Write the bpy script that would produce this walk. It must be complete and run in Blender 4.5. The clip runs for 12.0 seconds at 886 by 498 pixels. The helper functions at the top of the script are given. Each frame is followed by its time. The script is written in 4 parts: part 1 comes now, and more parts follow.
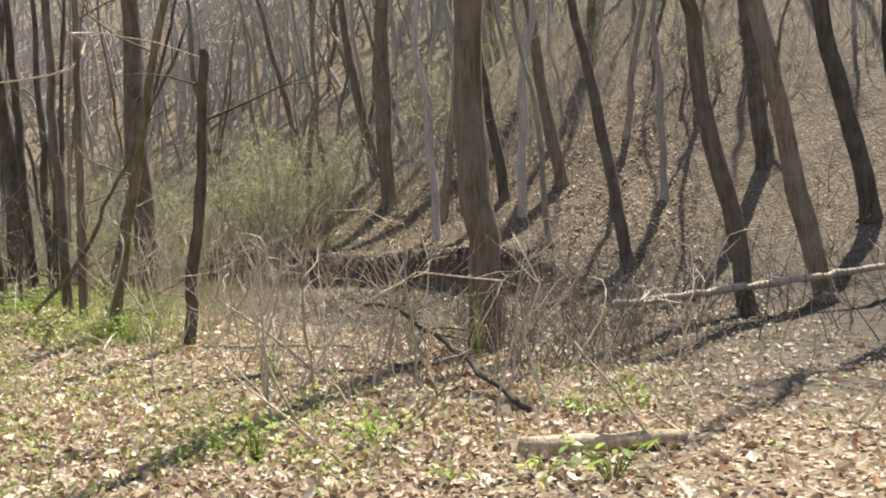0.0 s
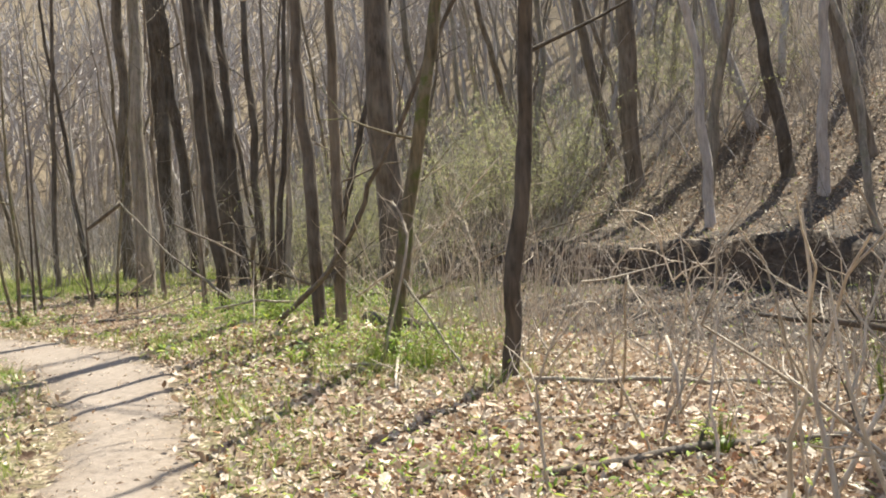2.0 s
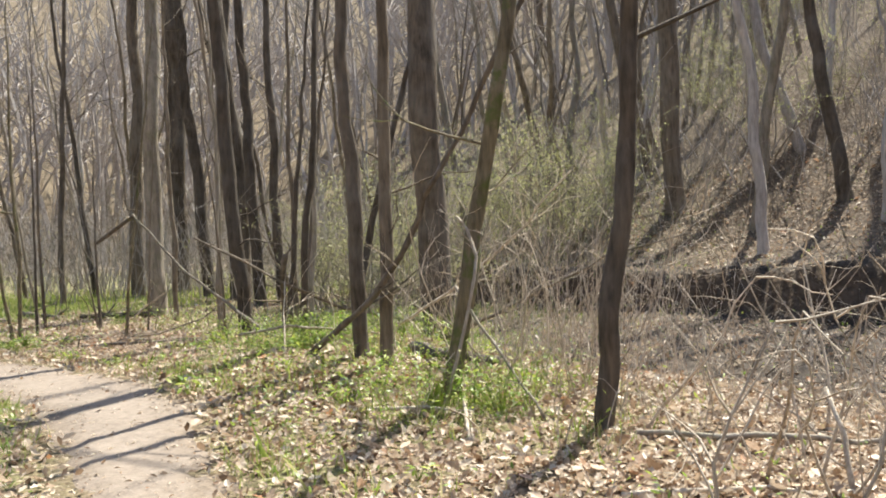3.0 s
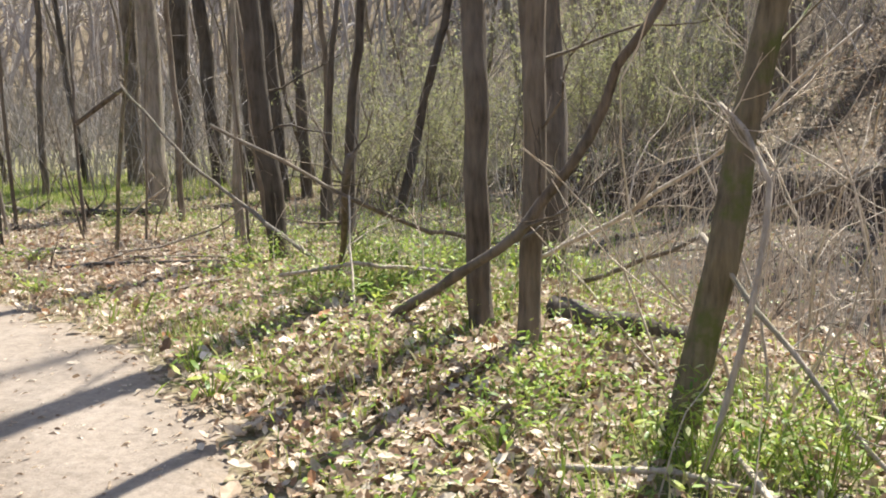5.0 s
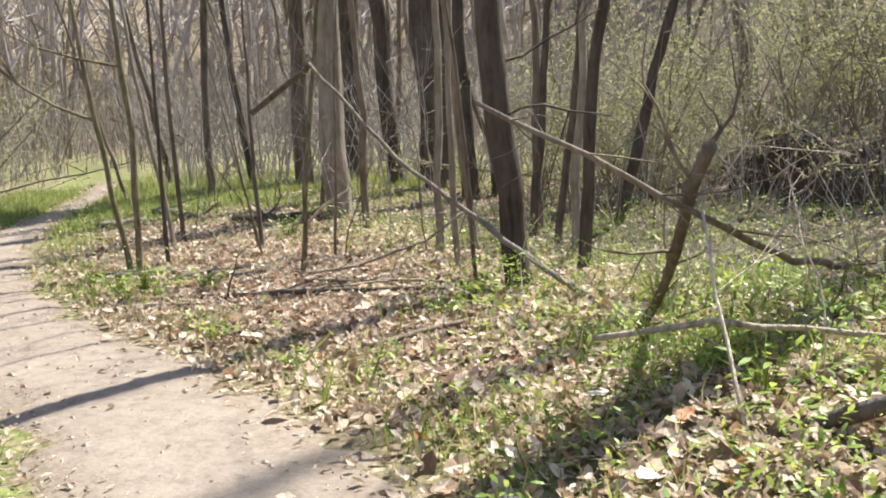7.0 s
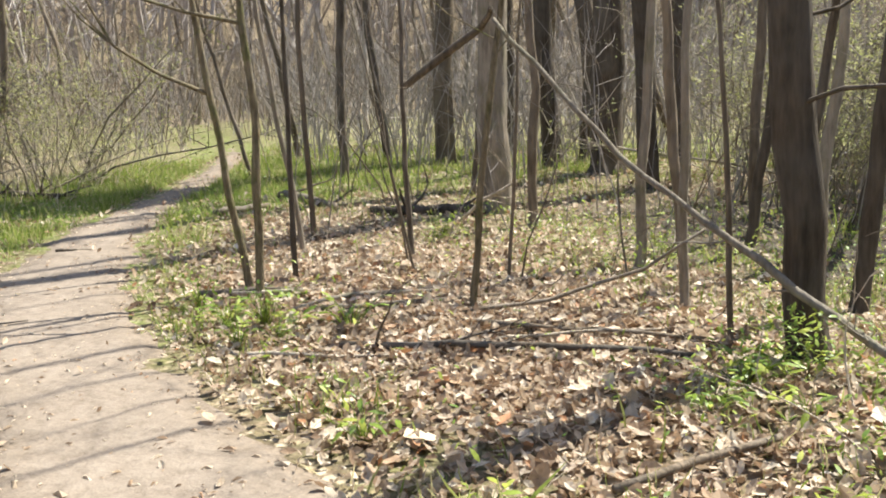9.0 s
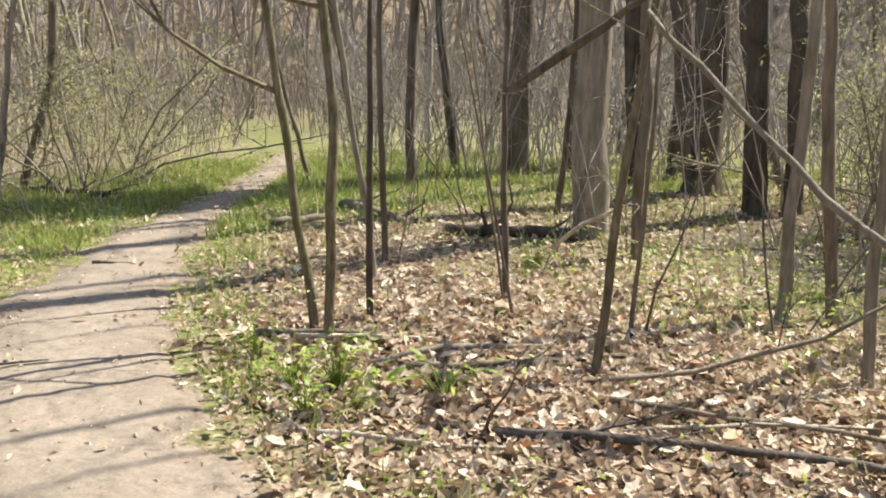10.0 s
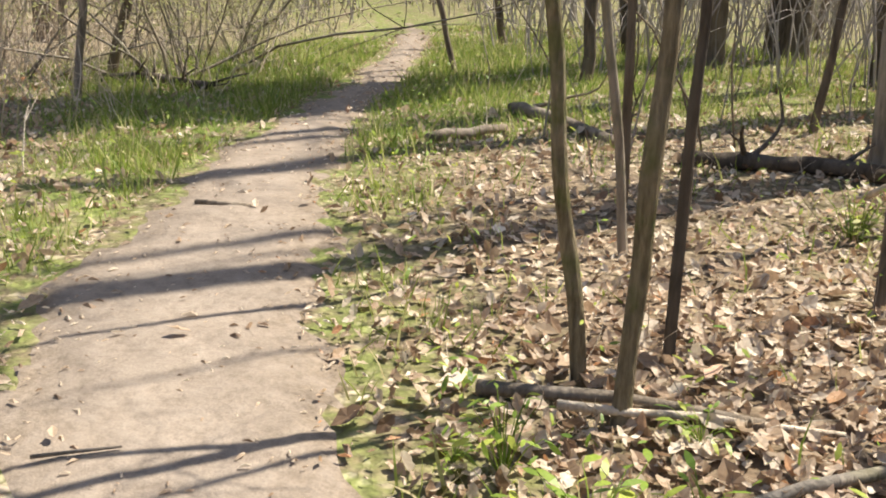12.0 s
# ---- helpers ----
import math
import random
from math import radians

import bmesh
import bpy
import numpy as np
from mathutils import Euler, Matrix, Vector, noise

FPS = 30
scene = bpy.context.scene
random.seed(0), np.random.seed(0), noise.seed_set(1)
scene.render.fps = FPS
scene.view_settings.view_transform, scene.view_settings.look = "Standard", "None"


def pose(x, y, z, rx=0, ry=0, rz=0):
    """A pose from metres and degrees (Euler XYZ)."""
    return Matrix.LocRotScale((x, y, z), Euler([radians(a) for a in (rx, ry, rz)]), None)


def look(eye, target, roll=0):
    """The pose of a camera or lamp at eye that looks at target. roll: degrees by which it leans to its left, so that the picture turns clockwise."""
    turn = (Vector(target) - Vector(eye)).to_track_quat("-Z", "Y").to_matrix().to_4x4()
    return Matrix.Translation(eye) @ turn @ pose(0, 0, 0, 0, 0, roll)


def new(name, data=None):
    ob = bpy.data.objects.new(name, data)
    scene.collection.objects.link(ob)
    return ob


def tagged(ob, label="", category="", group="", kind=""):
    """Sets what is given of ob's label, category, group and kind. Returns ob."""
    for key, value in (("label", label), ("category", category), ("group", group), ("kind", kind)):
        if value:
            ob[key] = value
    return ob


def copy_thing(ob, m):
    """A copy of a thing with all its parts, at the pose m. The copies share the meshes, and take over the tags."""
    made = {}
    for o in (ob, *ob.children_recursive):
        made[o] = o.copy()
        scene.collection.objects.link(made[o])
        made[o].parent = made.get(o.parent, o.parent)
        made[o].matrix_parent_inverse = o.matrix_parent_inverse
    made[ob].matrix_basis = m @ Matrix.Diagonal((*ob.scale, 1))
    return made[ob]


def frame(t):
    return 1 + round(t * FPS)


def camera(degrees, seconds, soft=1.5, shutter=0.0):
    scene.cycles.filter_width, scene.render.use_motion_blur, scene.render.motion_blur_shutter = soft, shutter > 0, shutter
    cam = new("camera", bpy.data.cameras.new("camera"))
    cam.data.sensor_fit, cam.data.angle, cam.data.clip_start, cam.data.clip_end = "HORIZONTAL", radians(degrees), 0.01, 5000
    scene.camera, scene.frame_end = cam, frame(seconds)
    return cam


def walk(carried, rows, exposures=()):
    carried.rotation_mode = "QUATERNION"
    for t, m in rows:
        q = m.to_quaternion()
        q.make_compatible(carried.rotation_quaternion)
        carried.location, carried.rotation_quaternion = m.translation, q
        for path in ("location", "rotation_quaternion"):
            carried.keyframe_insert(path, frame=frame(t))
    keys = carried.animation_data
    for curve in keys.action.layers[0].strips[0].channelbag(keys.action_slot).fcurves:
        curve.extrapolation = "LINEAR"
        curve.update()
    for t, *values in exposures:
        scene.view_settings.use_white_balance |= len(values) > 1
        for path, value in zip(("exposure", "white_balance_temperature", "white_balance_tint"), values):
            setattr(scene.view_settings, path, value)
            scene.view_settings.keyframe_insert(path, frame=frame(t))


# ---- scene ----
cam = camera(52.0, 12.0, soft=1.9)
PATH = [
    (0, (2.667, 0.408, 1.536), (2.375, 4.392, 1.354), -2.2),
    (0.5, (1.845, 1.337, 1.523), (1.173, 5.281, 1.571), -4.0),
    (1, (1.334, 2.135, 1.451), (0.626, 6.073, 1.385), -3.8),
    (1.5, (0.882, 2.814, 1.427), (0.038, 6.722, 1.379), -3.6),
    (2, (0.318, 3.416, 1.447), (-0.680, 7.284, 1.263), -3.4),
    (2.5, (-0.131, 3.841, 1.443), (-1.249, 7.679, 1.299), -3.7),
    (2.7, (-0.281, 4.046, 1.425), (-1.341, 7.902, 1.357), -3.3),
    (4.3, (-1.503, 6.563, 1.492), (-2.497, 10.406, 0.997), -0.02),
    (4.5, (-1.730, 6.845, 1.524), (-2.688, 10.683, 0.931), -0.10),
    (5, (-2.261, 7.344, 1.526), (-3.288, 11.160, 0.910), -1.18),
    (5.5, (-2.713, 7.797, 1.544), (-3.841, 11.582, 0.907), -1.32),
    (6, (-3.118, 8.230, 1.515), (-4.364, 11.970, 0.835), -0.44),
    (6.5, (-3.488, 8.694, 1.478), (-4.892, 12.362, 0.719), -0.59),
    (7, (-3.920, 9.234, 1.450), (-5.532, 12.838, 0.810), -2.85),
    (7.2, (-4.049, 9.437, 1.481), (-5.691, 13.045, 0.949), -3.17),
    (8.8, (-5.157, 10.695, 1.513), (-7.184, 14.058, 0.753), -3.08),
    (9, (-5.366, 10.896, 1.513), (-7.431, 14.237, 0.754), -2.19),
    (9.5, (-5.913, 11.382, 1.488), (-8.156, 14.639, 0.887), -0.20),
    (10, (-6.319, 11.697, 1.527), (-8.541, 14.937, 0.776), -0.05),
    (10.5, (-6.849, 12.122, 1.477), (-9.302, 15.136, 0.531), -1.32),
    (11, (-7.341, 12.442, 1.500), (-9.845, 15.398, 0.505), -1.93),
    (11.5, (-7.858, 12.809, 1.487), (-10.133, 15.867, 0.272), 0.52),
    (12, (-8.486, 13.181, 1.429), (-10.939, 16.072, 0.156), 0.40),
]
walk(cam, [(t, look(eye, target, roll)) for t, eye, target, roll in PATH], [(0, 1.04, 6650, 4), (6.5, 1.10, 6300, 7), (10, 1.0, 6700, 4), (12, 0.91, 6900, 8)])

# ---- light ----
SUN_DIR = Vector((0.374, 0.927, 1.5)).normalized()   # towards the sun
world = bpy.data.worlds.new("sky")
scene.world = world
world.use_nodes = True
wn = world.node_tree.nodes
sky = wn.new("ShaderNodeTexSky")
sky.sky_type, sky.sun_disc = "NISHITA", False
sky.sun_elevation = math.asin(SUN_DIR.z)
sky.sun_rotation = math.atan2(SUN_DIR.x, SUN_DIR.y)
sky.air_density, sky.dust_density = 1.0, 1.5
wn["Background"].inputs[1].default_value = 0.105
world.node_tree.links.new(sky.outputs[0], wn["Background"].inputs[0])
sun_data = bpy.data.lights.new("sun", "SUN")
sun_data.energy, sun_data.angle, sun_data.color = 5.6, radians(0.6), (1.0, 0.95, 0.86)
sun = new("sun", sun_data)
sun.matrix_world = look(SUN_DIR * 50, (0, 0, 0))


# ---- materials ----
def material(name, rough=0.8, spec=0.3):
    m = bpy.data.materials.new(name)
    m.use_nodes = True
    b = m.node_tree.nodes["Principled BSDF"]
    b.inputs["Roughness"].default_value = rough
    b.inputs["Specular IOR Level"].default_value = spec
    return m, m.node_tree.nodes, m.node_tree.links, b


def ramp(nodes, stops, interp="LINEAR"):
    r = nodes.new("ShaderNodeValToRGB")
    r.color_ramp.interpolation = interp
    while len(r.color_ramp.elements) < len(stops):
        r.color_ramp.elements.new(0.5)
    for e, (p, c) in zip(r.color_ramp.elements, stops):
        e.position, e.color = p, (*c, 1)
    return r


def tex(nodes, links, scale, detail=4.0, rough=0.6, stretch=None):
    n = nodes.new("ShaderNodeTexNoise")
    n.inputs["Scale"].default_value, n.inputs["Detail"].default_value, n.inputs["Roughness"].default_value = scale, detail, rough
    co = nodes.new("ShaderNodeTexCoord")
    if stretch:
        mp = nodes.new("ShaderNodeMapping")
        mp.inputs["Scale"].default_value = stretch
        links.new(co.outputs["Object"], mp.inputs[0])
        links.new(mp.outputs[0], n.inputs["Vector"])
    else:
        links.new(co.outputs["Object"], n.inputs["Vector"])
    return n


def mix(nodes, links, fac, a, b, kind="MIX"):
    m = nodes.new("ShaderNodeMix")
    m.data_type, m.blend_type = "RGBA", kind
    for sock, v in ((m.inputs[0], fac), (m.inputs[6], a), (m.inputs[7], b)):
        if isinstance(v, (int, float)):
            sock.default_value = v
        elif isinstance(v, tuple):
            sock.default_value = (*v, 1)
        else:
            links.new(v, sock)
    return m.outputs[2]


def bump(nodes, links, bsdf, height, strength, dist):
    b = nodes.new("ShaderNodeBump")
    b.inputs["Strength"].default_value, b.inputs["Distance"].default_value = strength, dist
    links.new(height, b.inputs["Height"])
    links.new(b.outputs[0], bsdf.inputs["Normal"])


def bark(name, dark, light, moss=0.0, scale=1.0):
    m, n, l, b = material(name, 0.9, 0.15)
    fur = tex(n, l, 26 * scale, 5, 0.65, (1, 1, 0.16))
    big = tex(n, l, 2.2, 3)
    ridge = tex(n, l, 10 * scale, 4, 0.6, (1, 1, 0.13))
    both = n.new("ShaderNodeMix")
    both.inputs[0].default_value = 0.45
    l.new(fur.outputs[0], both.inputs[2])
    l.new(ridge.outputs[0], both.inputs[3])
    c = ramp(n, [(0.36, dark), (0.62, light)])
    l.new(both.outputs[0], c.inputs[0])
    patch = ramp(n, [(0.42, (0, 0, 0)), (0.68, (1, 1, 1))])
    l.new(big.outputs[0], patch.inputs[0])
    grey = tuple(0.6 * v + 0.4 * 0.3 for v in light)
    col = mix(n, l, patch.outputs[0], c.outputs[0], mix(n, l, 0.45, c.outputs[0], grey))
    if moss:
        mo = ramp(n, [(0.5, (0, 0, 0)), (0.62, (moss, moss, moss))])
        l.new(tex(n, l, 5.0, 4).outputs[0], mo.inputs[0])
        col = mix(n, l, mo.outputs[0], col, (0.09, 0.11, 0.03))
    info = n.new("ShaderNodeObjectInfo")
    hsv = n.new("ShaderNodeHueSaturation")
    rng = n.new("ShaderNodeMapRange")
    rng.inputs[3].default_value, rng.inputs[4].default_value = 0.75, 1.25
    l.new(info.outputs["Random"], rng.inputs[0])
    l.new(rng.outputs[0], hsv.inputs["Value"])
    l.new(col, hsv.inputs["Color"])
    l.new(hsv.outputs[0], b.inputs["Base Color"])
    bump(n, l, b, both.outputs[0], 1.0, 0.03)
    return m


BARK_BROWN = bark("bark_brown", (0.072, 0.056, 0.040), (0.235, 0.185, 0.137))
BARK_GREY = bark("bark_grey", (0.13, 0.107, 0.083), (0.36, 0.305, 0.245), 0.25)
BARK_DARK = bark("bark_dark", (0.042, 0.034, 0.026), (0.155, 0.122, 0.094))
BARK_MOSSY = bark("bark_mossy", (0.06, 0.048, 0.03), (0.22, 0.175, 0.11), 0.8)
ROTTEN = bark("rotten_wood", (0.20, 0.12, 0.07), (0.64, 0.51, 0.36), 0.0, 1.1)
DEADWOOD = bark("deadwood_pale", (0.28, 0.22, 0.16), (0.66, 0.56, 0.45), 0, 1.5)
# paler than the other barks: distance haze is put into its colour
HAZE_BARK = bark("bark_haze", (0.23, 0.20, 0.18), (0.50, 0.445, 0.41))
BARK_SAPLING = bark("bark_sapling", (0.055, 0.042, 0.025), (0.29, 0.235, 0.15), 0.6, 2.6)


def island_leaf(name, stops, rough, trans, spec=0.25):
    m, n, l, b = material(name, rough, spec)
    g = n.new("ShaderNodeNewGeometry")
    c = ramp(n, stops)
    l.new(g.outputs["Random Per Island"], c.inputs[0])
    v = tex(n, l, 60, 3)
    col = mix(n, l, 0.35, c.outputs[0], mix(n, l, 1.0, c.outputs[0], v.outputs[0], "OVERLAY"))
    l.new(col, b.inputs["Base Color"])
    t = n.new("ShaderNodeBsdfTranslucent")
    l.new(col, t.inputs[0])
    s = n.new("ShaderNodeMixShader")
    s.inputs[0].default_value = trans
    l.new(b.outputs[0], s.inputs[1])
    l.new(t.outputs[0], s.inputs[2])
    l.new(s.outputs[0], n["Material Output"].inputs[0])
    return m


LITTER = island_leaf("dry_leaf", [(0.0, (0.17, 0.105, 0.065)), (0.25, (0.38, 0.265, 0.175)), (0.6, (0.54, 0.425, 0.315)), (0.93, (0.66, 0.565, 0.45)), (1.0, (0.42, 0.2, 0.09))], 0.5, 0.3, 0.4)
LEAF_SINGLE, n, l, b = material("dry_leaf_single", 0.5, 0.4)
info = n.new("ShaderNodeObjectInfo")
c = ramp(n, [(0.0, (0.30, 0.17, 0.09)), (0.3, (0.52, 0.38, 0.26)), (0.8, (0.70, 0.58, 0.46)), (1.0, (0.44, 0.19, 0.08))])
l.new(info.outputs["Random"], c.inputs[0])
l.new(mix(n, l, 0.3, c.outputs[0], mix(n, l, 1.0, c.outputs[0], tex(n, l, 12, 4).outputs[0], "OVERLAY")), b.inputs["Base Color"])
GRASS = island_leaf("grass_blade", [(0.0, (0.15, 0.21, 0.04)), (0.4, (0.27, 0.34, 0.07)), (0.7, (0.38, 0.40, 0.13)), (1.0, (0.58, 0.50, 0.30))], 0.5, 0.45)
FRESH = island_leaf("fresh_grass", [(0.0, (0.10, 0.19, 0.03)), (0.6, (0.20, 0.32, 0.05)), (1.0, (0.36, 0.42, 0.12))], 0.5, 0.45)
GREEN = island_leaf("green_leaf", [(0.0, (0.12, 0.20, 0.035)), (0.5, (0.26, 0.36, 0.06)), (1.0, (0.46, 0.50, 0.10))], 0.42, 0.45, 0.35)
PALE_GREEN = island_leaf("spring_bud_leaf", [(0.0, (0.30, 0.32, 0.12)), (1.0, (0.52, 0.51, 0.24))], 0.6, 0.45)

# forest floor: leaf mould with a litter pattern, greener in patches
m, n, l, b = material("forest_floor", 0.95, 0.1)
vor = n.new("ShaderNodeTexVoronoi")
vor.inputs["Scale"].default_value = 15
co = n.new("ShaderNodeTexCoord")
warp = tex(n, l, 8, 3)
vm = n.new("ShaderNodeMix")
vm.data_type, vm.blend_type = "RGBA", "LINEAR_LIGHT"
vm.inputs[0].default_value = 0.06
l.new(co.outputs["Object"], vm.inputs[6])
l.new(warp.outputs[1], vm.inputs[7])
l.new(vm.outputs[2], vor.inputs["Vector"])
lc = ramp(n, [(0.0, (0.10, 0.068, 0.045)), (0.35, (0.24, 0.175, 0.12)), (0.7, (0.42, 0.33, 0.24)), (1.0, (0.58, 0.48, 0.37))])
sep = n.new("ShaderNodeSeparateColor")
l.new(vor.outputs["Color"], sep.inputs[0])
l.new(sep.outputs[0], lc.inputs[0])
soil = ramp(n, [(0.3, (0.09, 0.065, 0.045)), (0.7, (0.24, 0.18, 0.13))])
l.new(tex(n, l, 30, 5).outputs[0], soil.inputs[0])
edge = ramp(n, [(0.25, (0, 0, 0)), (0.55, (1, 1, 1))])
l.new(vor.outputs["Distance"], edge.inputs[0])
col = mix(n, l, edge.outputs[0], lc.outputs[0], soil.outputs[0])
big = ramp(n, [(0.40, (0, 0, 0)), (0.66, (1, 1, 1))])
l.new(tex(n, l, 0.55, 4).outputs[0], big.inputs[0])
col = mix(n, l, mix(n, l, 1.0, big.outputs[0], (0.5, 0.5, 0.5), "MULTIPLY"), col, soil.outputs[0])
att = n.new("ShaderNodeAttribute")
att.attribute_name = "green"
gcol = ramp(n, [(0.3, (0.09, 0.12, 0.03)), (0.7, (0.21, 0.25, 0.07))])
l.new(tex(n, l, 18, 4).outputs[0], gcol.inputs[0])
gm = n.new("ShaderNodeMath")
gm.operation = "MULTIPLY"
gn = ramp(n, [(0.35, (0, 0, 0)), (0.6, (1, 1, 1))])
l.new(tex(n, l, 4.5, 5).outputs[0], gn.inputs[0])
l.new(att.outputs["Fac"], gm.inputs[0])
l.new(gn.outputs[0], gm.inputs[1])
col = mix(n, l, gm.outputs[0], col, gcol.outputs[0])
# dark creek-bed soil; the same colour paints shade on creek side and slope
wet_shade = n.new("ShaderNodeAttribute")
wet_shade.attribute_name = "damp_shade"
mud_shade = ramp(n, [(0.38, (0.028, 0.023, 0.019)), (0.66, (0.12, 0.10, 0.085))])
l.new(tex(n, l, 6, 6, 0.7).outputs[0], mud_shade.inputs[0])
col = mix(n, l, wet_shade.outputs["Fac"], col, mix(n, l, 0.92, col, mud_shade.outputs[0]))
geo = n.new("ShaderNodeNewGeometry")
sepn = n.new("ShaderNodeSeparateXYZ")
l.new(geo.outputs["Normal"], sepn.inputs[0])
steep = ramp(n, [(0.62, (1, 1, 1)), (0.82, (0, 0, 0))])
l.new(sepn.outputs[2], steep.inputs[0])
clay = ramp(n, [(0.3, (0.05, 0.036, 0.026)), (0.7, (0.17, 0.122, 0.086))])
l.new(tex(n, l, 9, 6, 0.7).outputs[0], clay.inputs[0])
col = mix(n, l, steep.outputs[0], col, clay.outputs[0])
l.new(col, b.inputs["Base Color"])
bump(n, l, b, vor.outputs["Distance"], 0.8, 0.03)
FLOOR = m

# trodden earth
m, n, l, b = material("trodden_earth", 0.92, 0.15)
e1, e2, e3 = tex(n, l, 1.3, 4), tex(n, l, 14, 6, 0.7), tex(n, l, 90, 3)
c1 = ramp(n, [(0.3, (0.215, 0.172, 0.138)), (0.7, (0.30, 0.247, 0.203))])
l.new(e1.outputs[0], c1.inputs[0])
c2 = ramp(n, [(0.30, (0.12, 0.09, 0.068)), (0.5, (0.265, 0.215, 0.172)), (0.8, (0.38, 0.32, 0.268))])
l.new(e2.outputs[0], c2.inputs[0])
col = mix(n, l, 0.5, c1.outputs[0], c2.outputs[0])
col = mix(n, l, 0.25, col, mix(n, l, 1.0, col, e3.outputs[0], "OVERLAY"))
marg = n.new("ShaderNodeAttribute")
marg.attribute_name = "margin"
mm = n.new("ShaderNodeMath")
mm.operation = "MULTIPLY"
mr = ramp(n, [(0.35, (0, 0, 0)), (0.55, (1, 1, 1))])
l.new(tex(n, l, 9, 6, 0.7).outputs[0], mr.inputs[0])
l.new(marg.outputs["Fac"], mm.inputs[0])
l.new(mr.outputs[0], mm.inputs[1])
mould = ramp(n, [(0.3, (0.10, 0.075, 0.052)), (0.7, (0.27, 0.21, 0.155))])
l.new(tex(n, l, 40, 4).outputs[0], mould.inputs[0])
col = mix(n, l, mm.outputs[0], col, mould.outputs[0])
l.new(col, b.inputs["Base Color"])
bump(n, l, b, e2.outputs[0], 0.7, 0.02)
EARTH = m

# slack brown water
m, n, l, b = material("creek_water", 0.06, 0.5)
b.inputs["Base Color"].default_value = (0.10, 0.085, 0.05, 1)
bump(n, l, b, tex(n, l, 5, 3).outputs[0], 0.12, 0.02)
WATER = m


# ---- mesh helpers ----
class Shape:
    """Collects tubes and leaves, and becomes one mesh."""

    def __init__(self):
        self.v, self.f = [], []

    def tube(self, pts, radii, sides=6, cap=True):
        base, k = len(self.v), sides
        pts = [Vector(p) for p in pts]
        up = Vector((0.31, 0.17, 0.93)).normalized()
        for i, (p, r) in enumerate(zip(pts, radii)):
            d = (pts[min(i + 1, len(pts) - 1)] - pts[max(i - 1, 0)]).normalized()
            a = d.cross(up)
            if a.length < 0.12:
                a = d.cross(Vector((1, 0.2, 0)))
            a.normalize()
            c = d.cross(a)
            for s in range(k):
                t = 2 * math.pi * s / k
                self.v.append(p + (a * math.cos(t) + c * math.sin(t)) * r)
        for i in range(len(pts) - 1):
            for s in range(k):
                q = base + i * k
                self.f.append((q + s, q + (s + 1) % k, q + k + (s + 1) % k, q + k + s))
        if cap:
            self.f.append(tuple(range(base + k - 1, base - 1, -1)))
            self.f.append(tuple(range(base + (len(pts) - 1) * k, base + len(pts) * k)))

    def mesh(self, name, mat, smooth=True):
        me = bpy.data.meshes.new(name)
        me.from_pydata([tuple(p) for p in self.v], [], self.f)
        me.materials.append(mat)
        if smooth:
            me.polygons.foreach_set("use_smooth", [True] * len(me.polygons))
        me.update()
        return me


def part(name, shape, mat, parent=None, label="", smooth=True):
    ob = new(name, shape.mesh(name, mat, smooth))
    ob.parent = parent
    if label:
        tagged(ob, label)
    return ob


def wander(rng, start, way, length, bend, steps, lift=0.0):
    """A crooked line of steps + 1 points from start."""
    p, d, out = Vector(start), Vector(way).normalized(), [Vector(start)]
    for _ in range(steps):
        d = (d + Vector((rng.gauss(0, bend), rng.gauss(0, bend), rng.gauss(0, bend) + lift))).normalized()
        p = p + d * (length / steps)
        out.append(p.copy())
    return out


def taper(r0, r1, n):
    return [r0 + (r1 - r0) * i / (n - 1) for i in range(n)]


# ---- ground ----
def smooth(a, b, x):
    t = min(1.0, max(0.0, (x - a) / (b - a)))
    return t * t * (3 - 2 * t)


TRACK = [Vector(p) for p in ((5.5, -8), (3.9, -4.5), (2.2, -1.2), (0.6, 1.7), (-0.9, 4.4), (-2.3, 6.9), (-3.4, 8.75), (-4.75, 10.6), (-6.3, 12.0), (-8.35, 13.2),
                              (-9.95, 14.02), (-11.38, 14.97), (-12.2, 15.75), (-13.1, 16.8), (-14.5, 18.65), (-15.9, 20.85), (-18.6, 24.3), (-22, 27.5), (-28, 32))]
WIDTH = [0.7, 0.7, 0.7, 0.6, 0.5, 0.46, 0.47, 0.57, 0.64, 0.62, 0.58, 0.64, 0.6, 0.5, 0.35, 0.33, 0.3, -0.1, -0.2]


def fine_track():
    pts, wid = [], []
    for i in range(len(TRACK) - 1):
        p0, p1, p2, p3 = (TRACK[max(0, min(len(TRACK) - 1, i + k))] for k in (-1, 0, 1, 2))
        for s in range(14):
            t = s / 14
            pts.append(0.5 * (2 * p1 + (p2 - p0) * t + (2 * p0 - 5 * p1 + 4 * p2 - p3) * t * t + (3 * p1 - p0 - 3 * p2 + p3) * t ** 3))
            wid.append(WIDTH[i] + (WIDTH[i + 1] - WIDTH[i]) * t)
    return pts, wid


LINE, HALF = fine_track()
LINE_X, LINE_Y, LINE_W = np.array([p.x for p in LINE]), np.array([p.y for p in LINE]), np.array(HALF)


def off_track(x, y):
    """Metres from the trodden path's edge; negative on the path."""
    d = np.hypot(LINE_X - x, LINE_Y - y) - LINE_W
    return float(d.min())


